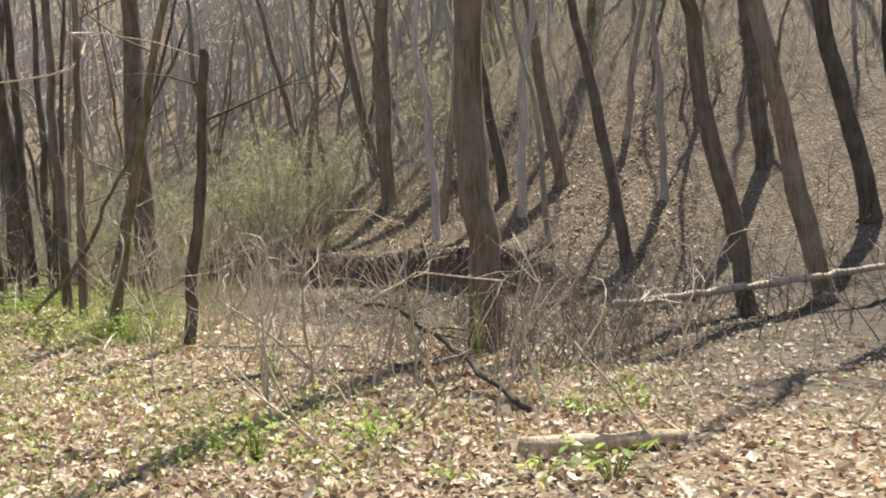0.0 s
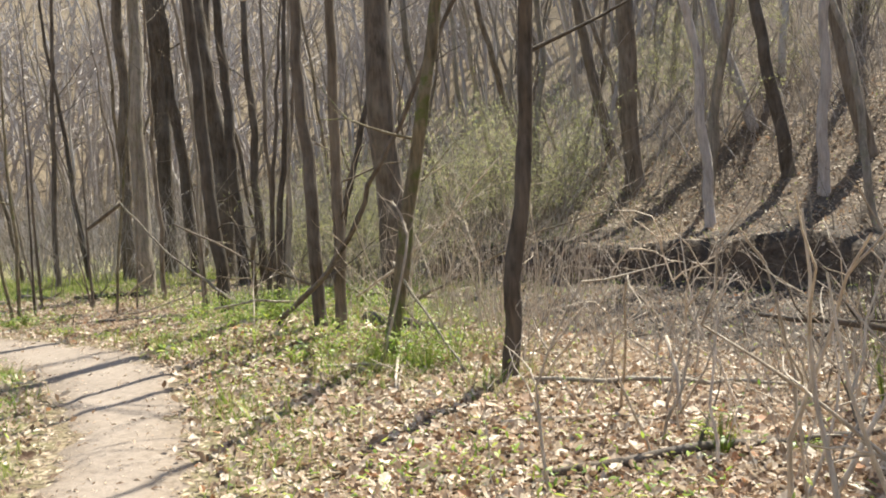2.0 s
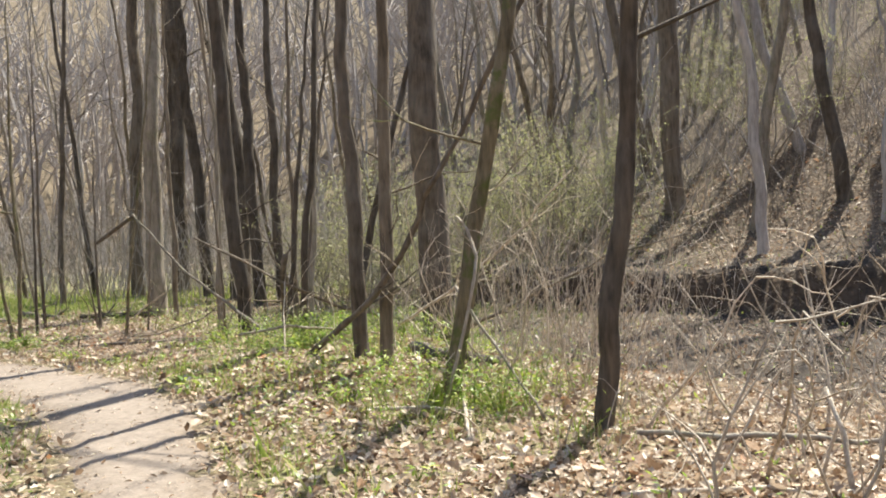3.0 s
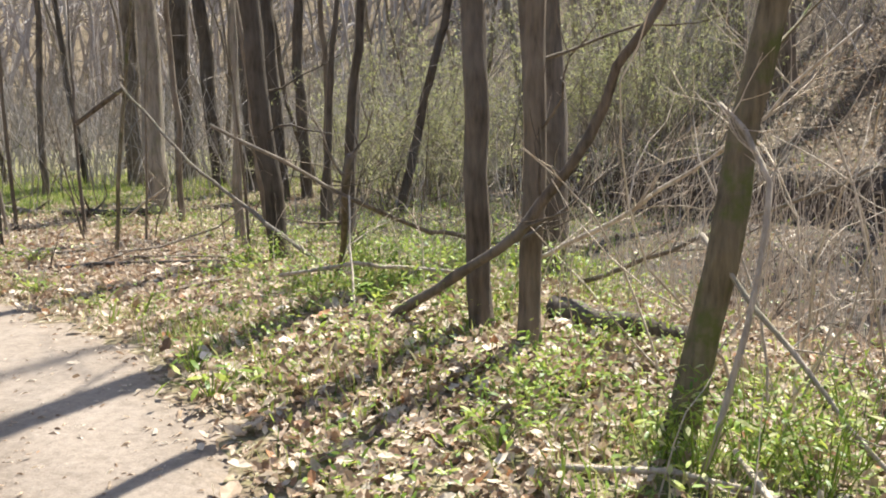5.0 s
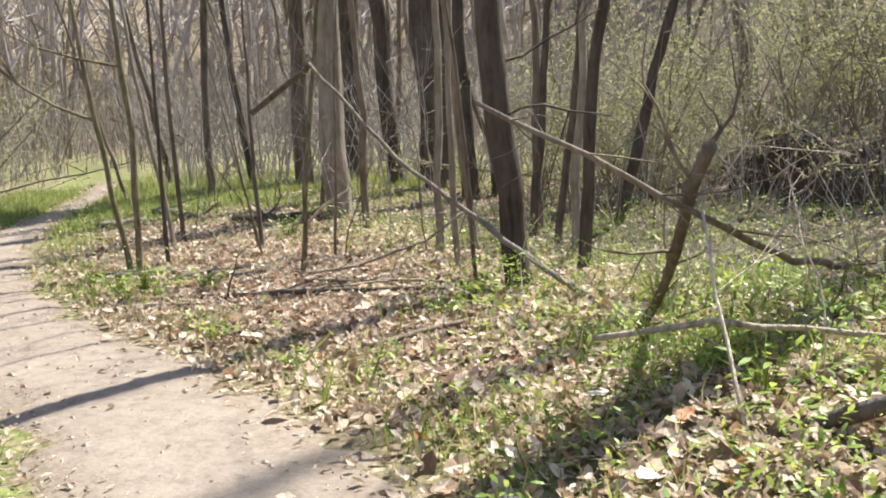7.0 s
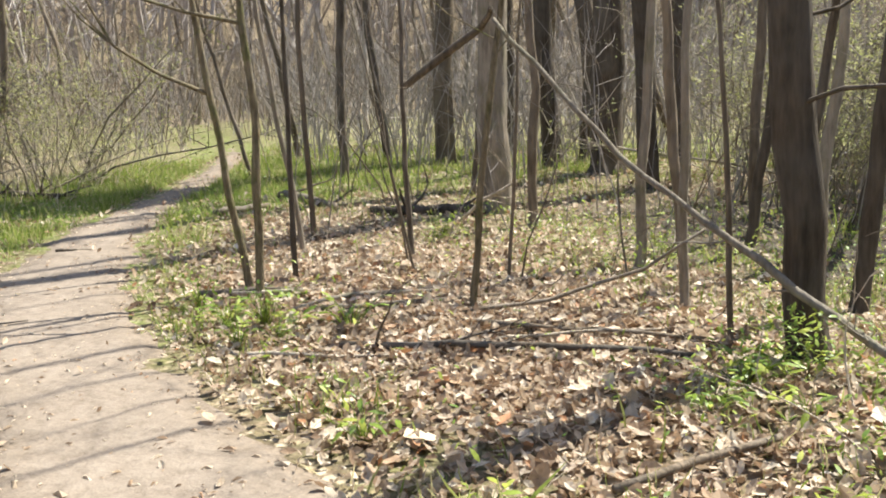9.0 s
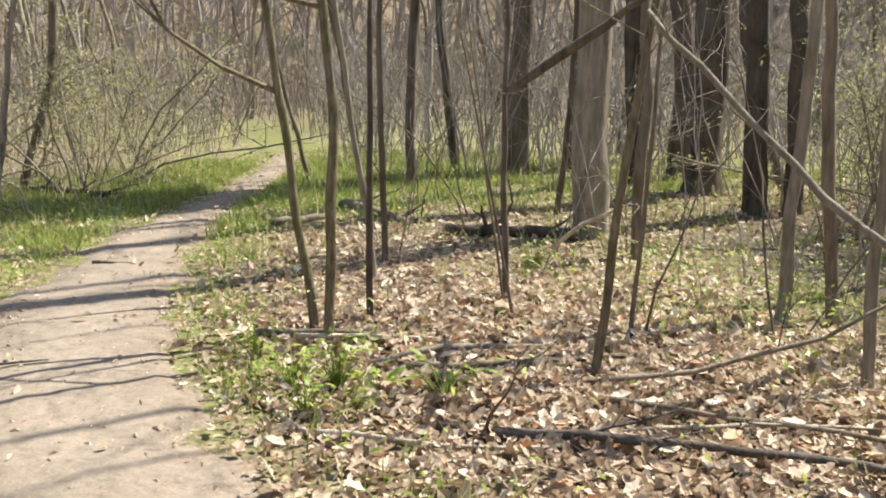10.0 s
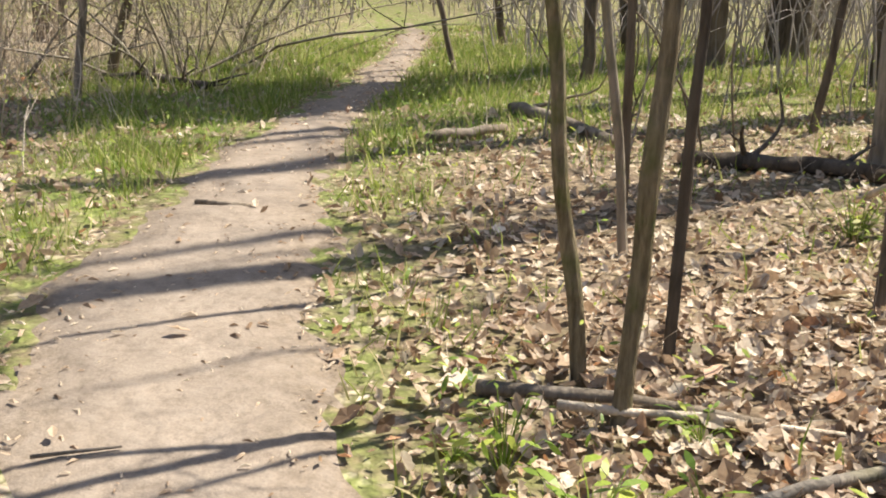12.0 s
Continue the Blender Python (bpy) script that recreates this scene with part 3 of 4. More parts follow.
# far wood: uncountable trunks and branch work on the slopes and down the valley
far = Shape()
rng = random.Random(5)
for k in range(3000):
    a, r = rng.uniform(-1.1, 1.75), 48 + 170 * rng.random() ** 1.3
    x, y = -4 - math.sin(a) * r, 9 + math.cos(a) * r
    if off_track(x, y) < 2 or (creek_side(x, y) > -5.5 and creek_side(x, y) < 0.5 and x > -8):
        continue
    z0, tall, rad = height(x, y), rng.uniform(8, 17), rng.uniform(0.07, 0.2)
    line = wander(rng, (x, y, z0 - 0.1), (rng.gauss(0, 0.15), rng.gauss(0, 0.15), 1), tall, 0.12, 5)
    far.tube(line, taper(rad, rad * 0.25, 6), 4, cap=False)
    for q in range(11):
        i = rng.randint(1, 3)
        p = line[i].lerp(line[i + 1], rng.random())
        b = rng.uniform(0, 6.28)
        lim = wander(rng, p, (math.cos(b), math.sin(b), rng.uniform(0.4, 1.4)), tall * rng.uniform(0.14, 0.32), 0.2, 2)
        far.tube(lim, [rad * 0.35, rad * 0.22, rad * 0.08], 3, cap=False)
ob = part("far_woodland", far, HAZE_BARK, smooth=False)
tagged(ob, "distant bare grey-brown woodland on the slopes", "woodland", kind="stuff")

# ---- fallen wood ----
def stick(name, label, category, pts, r0, r1, mat, seed, twigs=0, sides=7, knots=True, twig_len=0.5):
    """A dead branch along the given points, crooked, with side twigs."""
    rng = random.Random(seed)
    shape = Shape()
    line = [Vector(p) for p in pts]
    fine = []
    for a, b in zip(line, line[1:]):
        k = max(2, int((b - a).length / 0.18))
        for i in range(k):
            q = a.lerp(b, i / k)
            s = min(0.012, (b - a).length * 0.008) + r0 * 0.15
            fine.append(q + Vector((rng.gauss(0, s), rng.gauss(0, s), rng.gauss(0, s * 0.6))))
    fine.append(line[-1])
    rad = [r * rng.uniform(0.9, 1.14) for r in taper(r0, r1, len(fine))] if knots else taper(r0, r1, len(fine))
    shape.tube(fine, rad, sides)
    root = part(name, shape, mat)
    tagged(root, label, category)
    for _ in range(twigs):
        tw = Shape()
        i = rng.randint(1, len(fine) - 1)
        way = (fine[i] - fine[i - 1]).normalized() * 0.6 + Vector((rng.gauss(0, 0.7), rng.gauss(0, 0.7), rng.gauss(0.25, 0.4)))
        limbs(rng, tw, fine[i], way, twig_len * rng.uniform(0.4, 1.2), max(0.004, rad[i] * 0.4), 1)
        part("twig", tw, mat, root)
    return root


def on_ground(x, y, up=0.03):
    return (x, y, height(x, y) + up)


stick("dead_pole", "long pale dead pole propped aslant in front of a trunk", "dead branch", [(-5.42, 15.03, 0.09), (-6.3, 15.28, 0.56), (-7.1, 15.52, 1.04), (-7.98, 15.79, 1.82)], 0.023, 0.013, BARK_GREY, 1, 5, twig_len=0.35)
crook = bare_tree((-9.32, 16.82, 0), (-9.35, 16.85, 1.4), 0.05, 3.4, BARK_DARK, 51, "thin dark crooked sapling with a side limb", limb_count=5)
limb = Shape()
limb.tube([(0.0, 0.0, 1.40), (0.35, 0.02, 1.62), (0.68, 0.0, 1.80), (1.0, -0.45, 1.86), (1.30, -0.98, 1.86)], [0.026, 0.032, 0.028, 0.02, 0.016], 6)
part("side_limb", limb, BARK_DARK, crook)
stick("fallen_branch", "long weathered fallen branch hung up in brush", "dead branch", [(-5.42, 12.98, 1.44), (-4.95, 13.1, 1.2), (-4.47, 13.16, 0.92), (-4.2, 13.75, 0.66), (-3.75, 15.0, 0.35), (-3.2, 16.4, 0.12)], 0.011, 0.026, BARK_BROWN, 2, 14, twig_len=0.7)
stick("broken_stump", "short broken snag stub leaning in green shoots", "stump", [(-4.97, 14.02, 0.1), (-4.7, 13.55, 0.55), (-4.42, 13.05, 1.22)], 0.024, 0.028, BARK_BROWN, 3, 7)
stick("dead_branch", "thin pale dead stem leaning from a snag", "dead branch", [(-4.22, 12.5, 0.2), (-4.33, 12.75, 0.5), (-4.46, 13.1, 0.95)], 0.008, 0.006, DEADWOOD, 4, 3)
stick("leaning_trunk", "dark mossy fallen trunk leaning up across a tree", "fallen trunk", [(-4.15, 12.75, 0.12), (-3.93, 12.5, 0.3), (-3.08, 11.98, 0.86), (-2.35, 11.85, 2.05), (-1.75, 11.8, 3.1), (-1.3, 11.8, 4.0)], 0.032, 0.018, BARK_DARK, 5, 7, 9, twig_len=0.9)
stick("fallen_branch", "pale twiggy fallen treetop caught between trunks", "dead branch", [on_ground(-3.3, 13.3, 0.2), (-2.7, 13.0, 0.8), (-2.0, 12.7, 1.3), (-1.4, 12.5, 1.9)], 0.018, 0.008, DEADWOOD, 41, 16, twig_len=0.9)
stick("fallen_branch", "grey twiggy fallen treetop over the creek side", "dead branch", [on_ground(-3.0, 13.9, 0.1), (-2.2, 13.6, 0.6), (-1.2, 13.3, 1.1), (-0.4, 13.2, 1.3)], 0.02, 0.008, BARK_GREY, 42, 16, twig_len=0.9)
stick("fallen_branch", "thin pale dead branch sagging beside the mossy tree", "dead branch", [on_ground(-2.2, 10.72, 0.0), (-2.08, 10.8, 0.45), (-1.98, 10.9, 0.9), (-1.95, 11.0, 1.22), (-2.04, 11.12, 1.42), (-2.14, 11.2, 1.52)], 0.013, 0.011, DEADWOOD, 43, 6, twig_len=0.4)
stick("fallen_branch", "pale crooked branch standing in the creek-side tangle", "dead branch", [on_ground(2.9, 7.4, 0.0), (2.75, 7.5, 0.5), (2.9, 7.6, 0.9), (2.7, 7.8, 1.3)], 0.014, 0.007, DEADWOOD, 44, 7, twig_len=0.6)
stick("fallen_branch", "pale arching branch in the creek-side tangle", "dead branch", [on_ground(0.9, 7.6, 0.0), (1.3, 7.8, 0.7), (1.9, 8.0, 1.0), (2.6, 8.1, 0.9)], 0.013, 0.006, DEADWOOD, 45, 9, twig_len=0.6)
stick("stick", "grey straight stick leaning down through green shoots", "stick", [(-2.2, 11.32, 0.98), (-1.85, 11.05, 0.55), on_ground(-1.43, 10.72, 0.0)], 0.013, 0.01, BARK_GREY, 46, 3, twig_len=0.3)
stick("stick", "pale barkless stick lying towards the trail", "stick", [on_ground(-2.05, 10.85, 0.12), on_ground(-1.95, 10.45, 0.08), on_ground(-1.82, 10.0, 0.03)], 0.014, 0.011, DEADWOOD, 47, 1, twig_len=0.2)
stick("stick", "pale broken upright stick by the snag", "stick", [on_ground(0.3, 9.2, -0.02), (0.28, 9.35, 0.3), (0.22, 9.5, 0.52)], 0.016, 0.012, DEADWOOD, 48, 2, twig_len=0.3)
stick("rotten_log", "dark rotten log half sunk in leaves", "log", [on_ground(-3.06, 12.95, 0.05), on_ground(-2.75, 12.7, 0.06), on_ground(-2.15, 12.75, 0.03)], 0.085, 0.06, BARK_DARK, 6, 0, 10)
stick("pale_log", "short rotten tan log with bark flaking off, by green leaves", "log", [on_ground(2.68, 5.82, 0.05), on_ground(3.25, 5.95, 0.06), on_ground(3.72, 6.12, 0.05)], 0.07, 0.05, ROTTEN, 7, 5, 12, twig_len=0.3)
stick("fallen_branch", "dark forked fallen branch beside the thick tree", "dead branch", [on_ground(0.9, 10.6, 0.5), (1.45, 9.6, 0.55), (2.05, 8.4, 0.35), on_ground(2.77, 7.0, 0.04)], 0.02, 0.03, BARK_DARK, 8, 10, twig_len=0.6)
stick("fallen_branch", "long pale fallen branch over the creek bed", "dead branch", [(4.1, 13.0, 0.1), (6.3, 14.0, 0.22), (9.0, 15.2, 0.4)], 0.06, 0.05, DEADWOOD, 9, 8, twig_len=1.0)
stick("stick", "bent pale stick lying at the trail's edge", "stick", [on_ground(-9.3, 14.55, 0.03), on_ground(-8.89, 14.39, 0.03), on_ground(-8.26, 14.55, 0.03), on_ground(-7.9, 14.75, 0.03)], 0.013, 0.009, DEADWOOD, 10)
stick("stick", "dark stick lying in dry leaves", "stick", [on_ground(-8.4, 14.7), on_ground(-7.8, 14.9, 0.05), on_ground(-7.02, 15.2, 0.05), on_ground(-6.45, 15.3)], 0.022, 0.014, BARK_DARK, 11, 4)
stick("stick", "brown stick lying in dry leaves", "stick", [on_ground(-7.95, 15.35), on_ground(-7.2, 15.5, 0.05), on_ground(-6.2, 15.7, 0.04)], 0.016, 0.009, BARK_BROWN, 12, 4)
stick("stick", "arching thin branch rising from dry leaves", "stick", [on_ground(-8.1, 15.5), on_ground(-7.7, 15.9, 0.1), on_ground(-7.2, 16.2, 0.28), on_ground(-6.85, 16.3, 0.55)], 0.015, 0.009, BARK_BROWN, 13, 4)
stick("stick", "pale stick lying across dry leaves", "stick", [on_ground(-7.75, 15.05), on_ground(-7.3, 15.45, 0.05), on_ground(-6.75, 15.75)], 0.012, 0.007, DEADWOOD, 14, 2)
stick("rotten_log", "thin weathered fallen limb at the foot of two thin trees", "dead branch", [on_ground(-10.15, 15.32, 0.03), on_ground(-9.75, 15.5, 0.05), on_ground(-9.3, 15.62, 0.03)], 0.026, 0.018, BARK_BROWN, 15, 0, 9)
stick("stick", "pale splintered stick beside a weathered log", "stick", [on_ground(-9.85, 15.35, 0.06), on_ground(-9.1, 15.72, 0.03)], 0.016, 0.008, DEADWOOD, 16)
stick("rotten_log", "rotting log beside the broad grey tree", "log", [on_ground(-11.1, 18.75, 0.04), on_ground(-10.6, 19.05, 0.06), on_ground(-9.95, 19.2, 0.06)], 0.06, 0.05, BARK_DARK, 17, 3, 9)
stick("stick", "pale dead branch leaning by the broad grey tree", "dead branch", [on_ground(-9.95, 18.6, 0.02), (-9.6, 18.55, 0.3), (-9.2, 18.45, 0.5)], 0.02, 0.012, DEADWOOD, 18, 4)
stick("log", "brown log lying in grass", "log", [on_ground(-13.2, 19.7, 0.05), on_ground(-12.5, 19.35, 0.06), on_ground(-11.8, 19.0, 0.05)], 0.055, 0.045, BARK_BROWN, 19, 2, 9)
stick("log", "brown broken log end in dry leaves", "log", [on_ground(-12.9, 18.2, 0.04), on_ground(-12.7, 18.9, 0.05)], 0.045, 0.035, BARK_BROWN, 20, 0, 9)
stick("stick", "thick grey stick lying in dry leaves", "stick", [on_ground(-9.2, 15.22), on_ground(-8.96, 15.55, 0.05), on_ground(-8.55, 15.9)], 0.022, 0.014, BARK_GREY, 21)
stick("stick", "brown forked stick lying in dry leaves", "stick", [on_ground(-8.95, 15.2), on_ground(-8.6, 15.5, 0.05), on_ground(-8.1, 16.2)], 0.02, 0.011, BARK_BROWN, 22, 4)
stick("stick", "dark stick lying across dry leaves", "stick", [on_ground(-6.45, 13.7), on_ground(-6.0, 14.3, 0.05)], 0.02, 0.014, BARK_BROWN, 23)
stick("stick", "long green-grey stick caught in low shoots", "stick", [(-4.9, 12.9, 0.42), (-4.4, 13.0, 0.5), (-3.7, 13.25, 0.42), (-3.2, 13.5, 0.25)], 0.014, 0.01, DEADWOOD, 24, 4)
stick("stick", "pale thin stick lying in dry leaves", "stick", [on_ground(-2.75, 10.7), on_ground(-2.3, 10.72, 0.06), on_ground(-1.95, 10.6, 0.05), on_ground(-1.8, 10.0)], 0.014, 0.009, DEADWOOD, 25)
stick("stick", "long grey stick lying beside the snag", "stick", [on_ground(-0.8, 10.3), on_ground(0.1, 10.35, 0.06), on_ground(1.1, 10.35)], 0.022, 0.014, BARK_GREY, 26, 3)
stick("stick", "grey stick lying in dry leaves near the snag", "stick", [on_ground(-0.8, 9.0), on_ground(-0.1, 9.2, 0.04), on_ground(0.5, 9.0)], 0.016, 0.01, DEADWOOD, 27, 2)
stick("stick", "dark thick stick lying in sunlit leaves", "stick", [on_ground(-0.4, 8.0), on_ground(0.2, 8.3, 0.05), on_ground(0.9, 8.7, 0.05), on_ground(2.0, 9.3)], 0.028, 0.018, BARK_DARK, 28, 3)
stick("log", "dead log lying beyond the trail in low brush", "log", [on_ground(-17.6, 18.3, 0.05), on_ground(-16.9, 18.6, 0.08), on_ground(-16.2, 18.6, 0.06)], 0.06, 0.04, BARK_DARK, 29, 6, 9)
stick("stick", "short dark stick lying on the trail", "stick", [on_ground(-12.75, 16.05, 0.035), on_ground(-12.45, 16.2, 0.04)], 0.018, 0.012, BARK_BROWN, 30)
stick("stick", "small dark twig lying on the trail", "stick", [on_ground(-10.85, 14.15, 0.035), on_ground(-10.7, 14.35, 0.035)], 0.007, 0.004, BARK_DARK, 31)

# pale crooked limb that hangs out of the snag
limb = Shape()
limb.tube([(0.32, 0.05, 3.3), (-0.05, -0.4, 3.42), (-0.45, -0.9, 3.45), (-0.66, -1.1, 3.42), (-0.52, -1.1, 3.33), (-0.55, -1.13, 3.2), (-0.65, -1.16, 3.05), (-0.82, -1.2, 3.0), (-1.1, -1.25, 2.95), (-1.5, -1.3, 2.92)], [0.006, 0.006, 0.008, 0.011, 0.013, 0.013, 0.016, 0.012, 0.01, 0.006], 6)
part("dead_limb", limb, DEADWOOD, snag, "pale weathered limb")

# ---- undergrowth ----
FINE_X, FINE_Y = np.arange(-19, 7 + 1e-6, 0.17), np.arange(-3, 27 + 1e-6, 0.17)
FINE_Z = np.array([[height(x, y) for x in FINE_X] for y in FINE_Y])
GREENS = np.array([[greenness(x, y) for x in FINE_X] for y in FINE_Y])
DAMP_SHADE = np.array([[damp_shade(x, y) for x in FINE_X] for y in FINE_Y])
EDGE = np.array([[off_track(x, y) for x in FINE_X] for y in FINE_Y])


def sample(grid, x, y):
    u, v = np.clip((x - FINE_X[0]) / 0.17, 0, len(FINE_X) - 1.001), np.clip((y - FINE_Y[0]) / 0.17, 0, len(FINE_Y) - 1.001)
    i, j = u.astype(int), v.astype(int)
    fu, fv = u - i, v - j
    return (grid[j, i] * (1 - fu) + grid[j, i + 1] * fu) * (1 - fv) + (grid[j + 1, i] * (1 - fu) + grid[j + 1, i + 1] * fu) * fv


def many(name, label, category, mat, pattern, tris, pos, size, yaw, tilt, roll, parent=None, flat=True):
    """Copies of a small pattern of points, joined into one mesh of stuff."""
    pattern = np.asarray(pattern, float)
    n, k = len(pos), len(pattern)
    p = np.repeat(pattern[None], n, 0) * size[:, None, None]
    cr, sr, ct, st, cy, sy = np.cos(roll), np.sin(roll), np.cos(tilt), np.sin(tilt), np.cos(yaw), np.sin(yaw)
    x, y, z = p[..., 0], p[..., 1], p[..., 2]
    y, z = y * cr[:, None] - z * sr[:, None], y * sr[:, None] + z * cr[:, None]
    x, z = x * ct[:, None] + z * st[:, None], -x * st[:, None] + z * ct[:, None]
    x, y = x * cy[:, None] - y * sy[:, None], x * sy[:, None] + y * cy[:, None]
    verts = np.stack([x, y, z], -1) + pos[:, None, :]
    faces = np.asarray(tris)[None] + (np.arange(n) * k)[:, None, None]
    me = bpy.data.meshes.new(name)
    me.from_pydata(verts.reshape(-1, 3).tolist(), [], faces.reshape(-1, 3).tolist())
    me.materials.append(mat)
    me.update()
    ob = new(name, me)
    if parent:
        ob.parent = parent
    elif label:
        tagged(ob, label, category, kind="stuff")
    return ob


rs = np.random.RandomState(3)
LEAF = [(-0.52, 0.0, 0.02), (-0.24, 0.2, 0.05), (-0.06, 0.3, 0.12), (0.1, 0.24, 0.08), (0.28, 0.22, 0.12), (0.5, 0.03, 0.08), (0.27, -0.2, 0.1), (0.1, -0.22, 0.06), (-0.08, -0.29, 0.13), (-0.26, -0.17, 0.05), (0.0, 0.0, 0.0)]
LEAF_T = [(k, 10, (k + 1) % 10) for k in range(10)]


def scatter(n, weight):
    """n places on the fine ground, by weight(x, y)."""
    out = []
    got = 0
    while got < n:
        x, y = rs.uniform(-18.8, 6.8, 60000), rs.uniform(-2, 26.5, 60000)
        keep = rs.rand(60000) < weight(x, y)
        out.append(np.stack([x[keep], y[keep]], -1))
        got += keep.sum()
    return np.concatenate(out)[:n]


def near(x, y):
    """How near a place lies to the ground seen close from the trail."""
    a = np.exp(-(((x + 7.8) / 2.6) ** 2 + ((y - 15.2) / 2.2) ** 2))
    b = np.exp(-(((x + 3.6) / 2.2) ** 2 + ((y - 12.2) / 2.4) ** 2))
    c = np.exp(-(((x - 0.6) / 2.6) ** 2 + ((y - 7.6) / 2.6) ** 2))
    return np.clip(a + b + c, 0, 1)


def litter_weight(x, y):
    e = sample(EDGE, x, y)
    off = np.clip((e + 0.25) / 0.42, 0.0, 1) ** 2.2 + 0.006
    return off * (0.14 + 0.86 * near(x, y)) * (1 - 0.6 * sample(DAMP_SHADE, x, y)) * (1 - 0.45 * sample(GREENS, x, y))


n = 165000
xy = scatter(n, litter_weight)
z = sample(FINE_Z, xy[:, 0], xy[:, 1]) + rs.rand(n) ** 2 * 0.035 + 0.012
z += np.where(sample(EDGE, xy[:, 0], xy[:, 1]) < 0, 0.02, 0)
many("leaf_litter", "dry tan and pale brown fallen leaves covering the ground", "fallen leaves", LITTER, LEAF, LEAF_T, np.column_stack([xy, z]), rs.gamma(4.5, 0.0098, n) + 0.012, rs.uniform(0, 6.28, n), rs.normal(0, 0.62, n), rs.normal(0, 0.62, n))

litter = bpy.data.objects["leaf_litter"]
leaf_forms = []
for k in range(6):
    me = bpy.data.meshes.new("fallen_leaf")
    lob = [(x * 1.0, y * (0.9 + 0.12 * k), z * (0.4 + 0.35 * (k % 3))) for x, y, z in LEAF]
    me.from_pydata(lob, [], LEAF_T)
    me.materials.append(LEAF_SINGLE)
    leaf_forms.append(me)
spot = scatter(290, lambda x, y: near(x, y) ** 2 * (sample(EDGE, x, y) > 0.02))
for k, (x, y) in enumerate(spot):
    ob = new("fallen_leaf", leaf_forms[k % 6])
    ob.parent = litter
    ob.matrix_basis = Matrix.Translation((x, y, height(x, y) + 0.045)) @ Euler((rs.normal(0, 0.3), rs.normal(0, 0.3), rs.uniform(0, 6.28))).to_matrix().to_4x4() @ Matrix.Scale(rs.uniform(0.07, 0.115), 4)

# grass: tapered bent blades
BLADE = [(-0.5, -0.03, 0), (-0.5, 0.03, 0), (-0.42, -0.025, 0.45), (-0.42, 0.025, 0.45), (-0.18, 0, 0.95)]
BLADE_T = [(0, 1, 3), (0, 3, 2), (2, 3, 4)]
BLADE = [(a + 0.5, b, c) for a, b, c in BLADE]


def patchy(x, y, scale, seed):
    k = np.zeros_like(x)
    for i, (a, b, s) in enumerate(((1.0, 0.35, 1.0), (-0.6, 0.9, 1.7), (0.3, -1.1, 2.9))):
        k += np.sin(scale * s * (a * x + b * y) + seed + i * 1.9) * np.cos(scale * s * (b * x - a * y) + 2.1 * seed + i) / s
    return np.clip(0.5 + 0.6 * k, 0, 1)


def grass_weight(x, y):
    e = sample(EDGE, x, y)
    return np.clip(sample(GREENS, x, y), 0, 1) ** 1.4 * patchy(x, y, 2.6, 1.0) ** 2 * np.clip((e + 0.05) / 0.2, 0, 1) + 0.5 * np.exp(-((x + 15.8) ** 2 + (y - 20.9) ** 2) / 5) * (e > 0.03)


n = 80000
xy = scatter(n, grass_weight)
z = sample(FINE_Z, xy[:, 0], xy[:, 1]) - 0.005
many("grass", "fresh green and straw-coloured grass tufts along the trail", "grass", GRASS, BLADE, BLADE_T, np.column_stack([xy, z]), rs.gamma(4, 0.02, n) + 0.03, rs.uniform(0, 6.28, n), rs.normal(0, 0.25, n), rs.normal(0, 0.35, n))

def bend_weight(x, y):
    e = sample(EDGE, x, y)
    g = np.exp(-((x + 15.2) ** 2 + (y - 18.6) ** 2) / 4.5) + np.exp(-((x + 16.4) ** 2 + (y - 21.6) ** 2) / 8) + 0.5 * np.exp(-((x + 13.6) ** 2 + (y - 19.0) ** 2) / 2.0) + 0.12 * np.exp(-((x + 13.6) ** 2 + (y - 16.0) ** 2) / 0.8) + 0.35 * np.exp(-((x + 5.2) ** 2 + (y - 9.6) ** 2) / 1.6)
    return g * np.clip((e - 0.02) / 0.2, 0, 1)


n = 17000
xy = scatter(n, bend_weight)
many("fresh_grass", "thick fresh green grass at the bend of the trail", "grass", FRESH, BLADE, BLADE_T, np.column_stack([xy, sample(FINE_Z, xy[:, 0], xy[:, 1]) - 0.005]), rs.gamma(4, 0.014, n) + 0.03, rs.uniform(0, 6.28, n), rs.normal(0, 0.25, n), rs.normal(0, 0.35, n))

# unseen leaf column, added high on the trunk to shade the bend
ivy = 7000
iz = rs.uniform(8.8, 14.5, ivy)
ia, ir = rs.uniform(0, 6.28, ivy), 0.25 + 0.65 * rs.rand(ivy) ** 0.7
many("ivy", "", "", GREEN, [(-0.3, 0, 0), (0.0, 0.34, 0.05), (0.42, 0, 0), (0.0, -0.34, 0.05)], [(0, 1, 2), (0, 2, 3)], np.column_stack([np.cos(ia) * ir, np.sin(ia) * ir, iz]), rs.uniform(0.12, 0.24, ivy), rs.uniform(0, 6.28, ivy), rs.normal(0, 0.6, ivy), rs.normal(0, 0.6, ivy), parent=shade_tree)

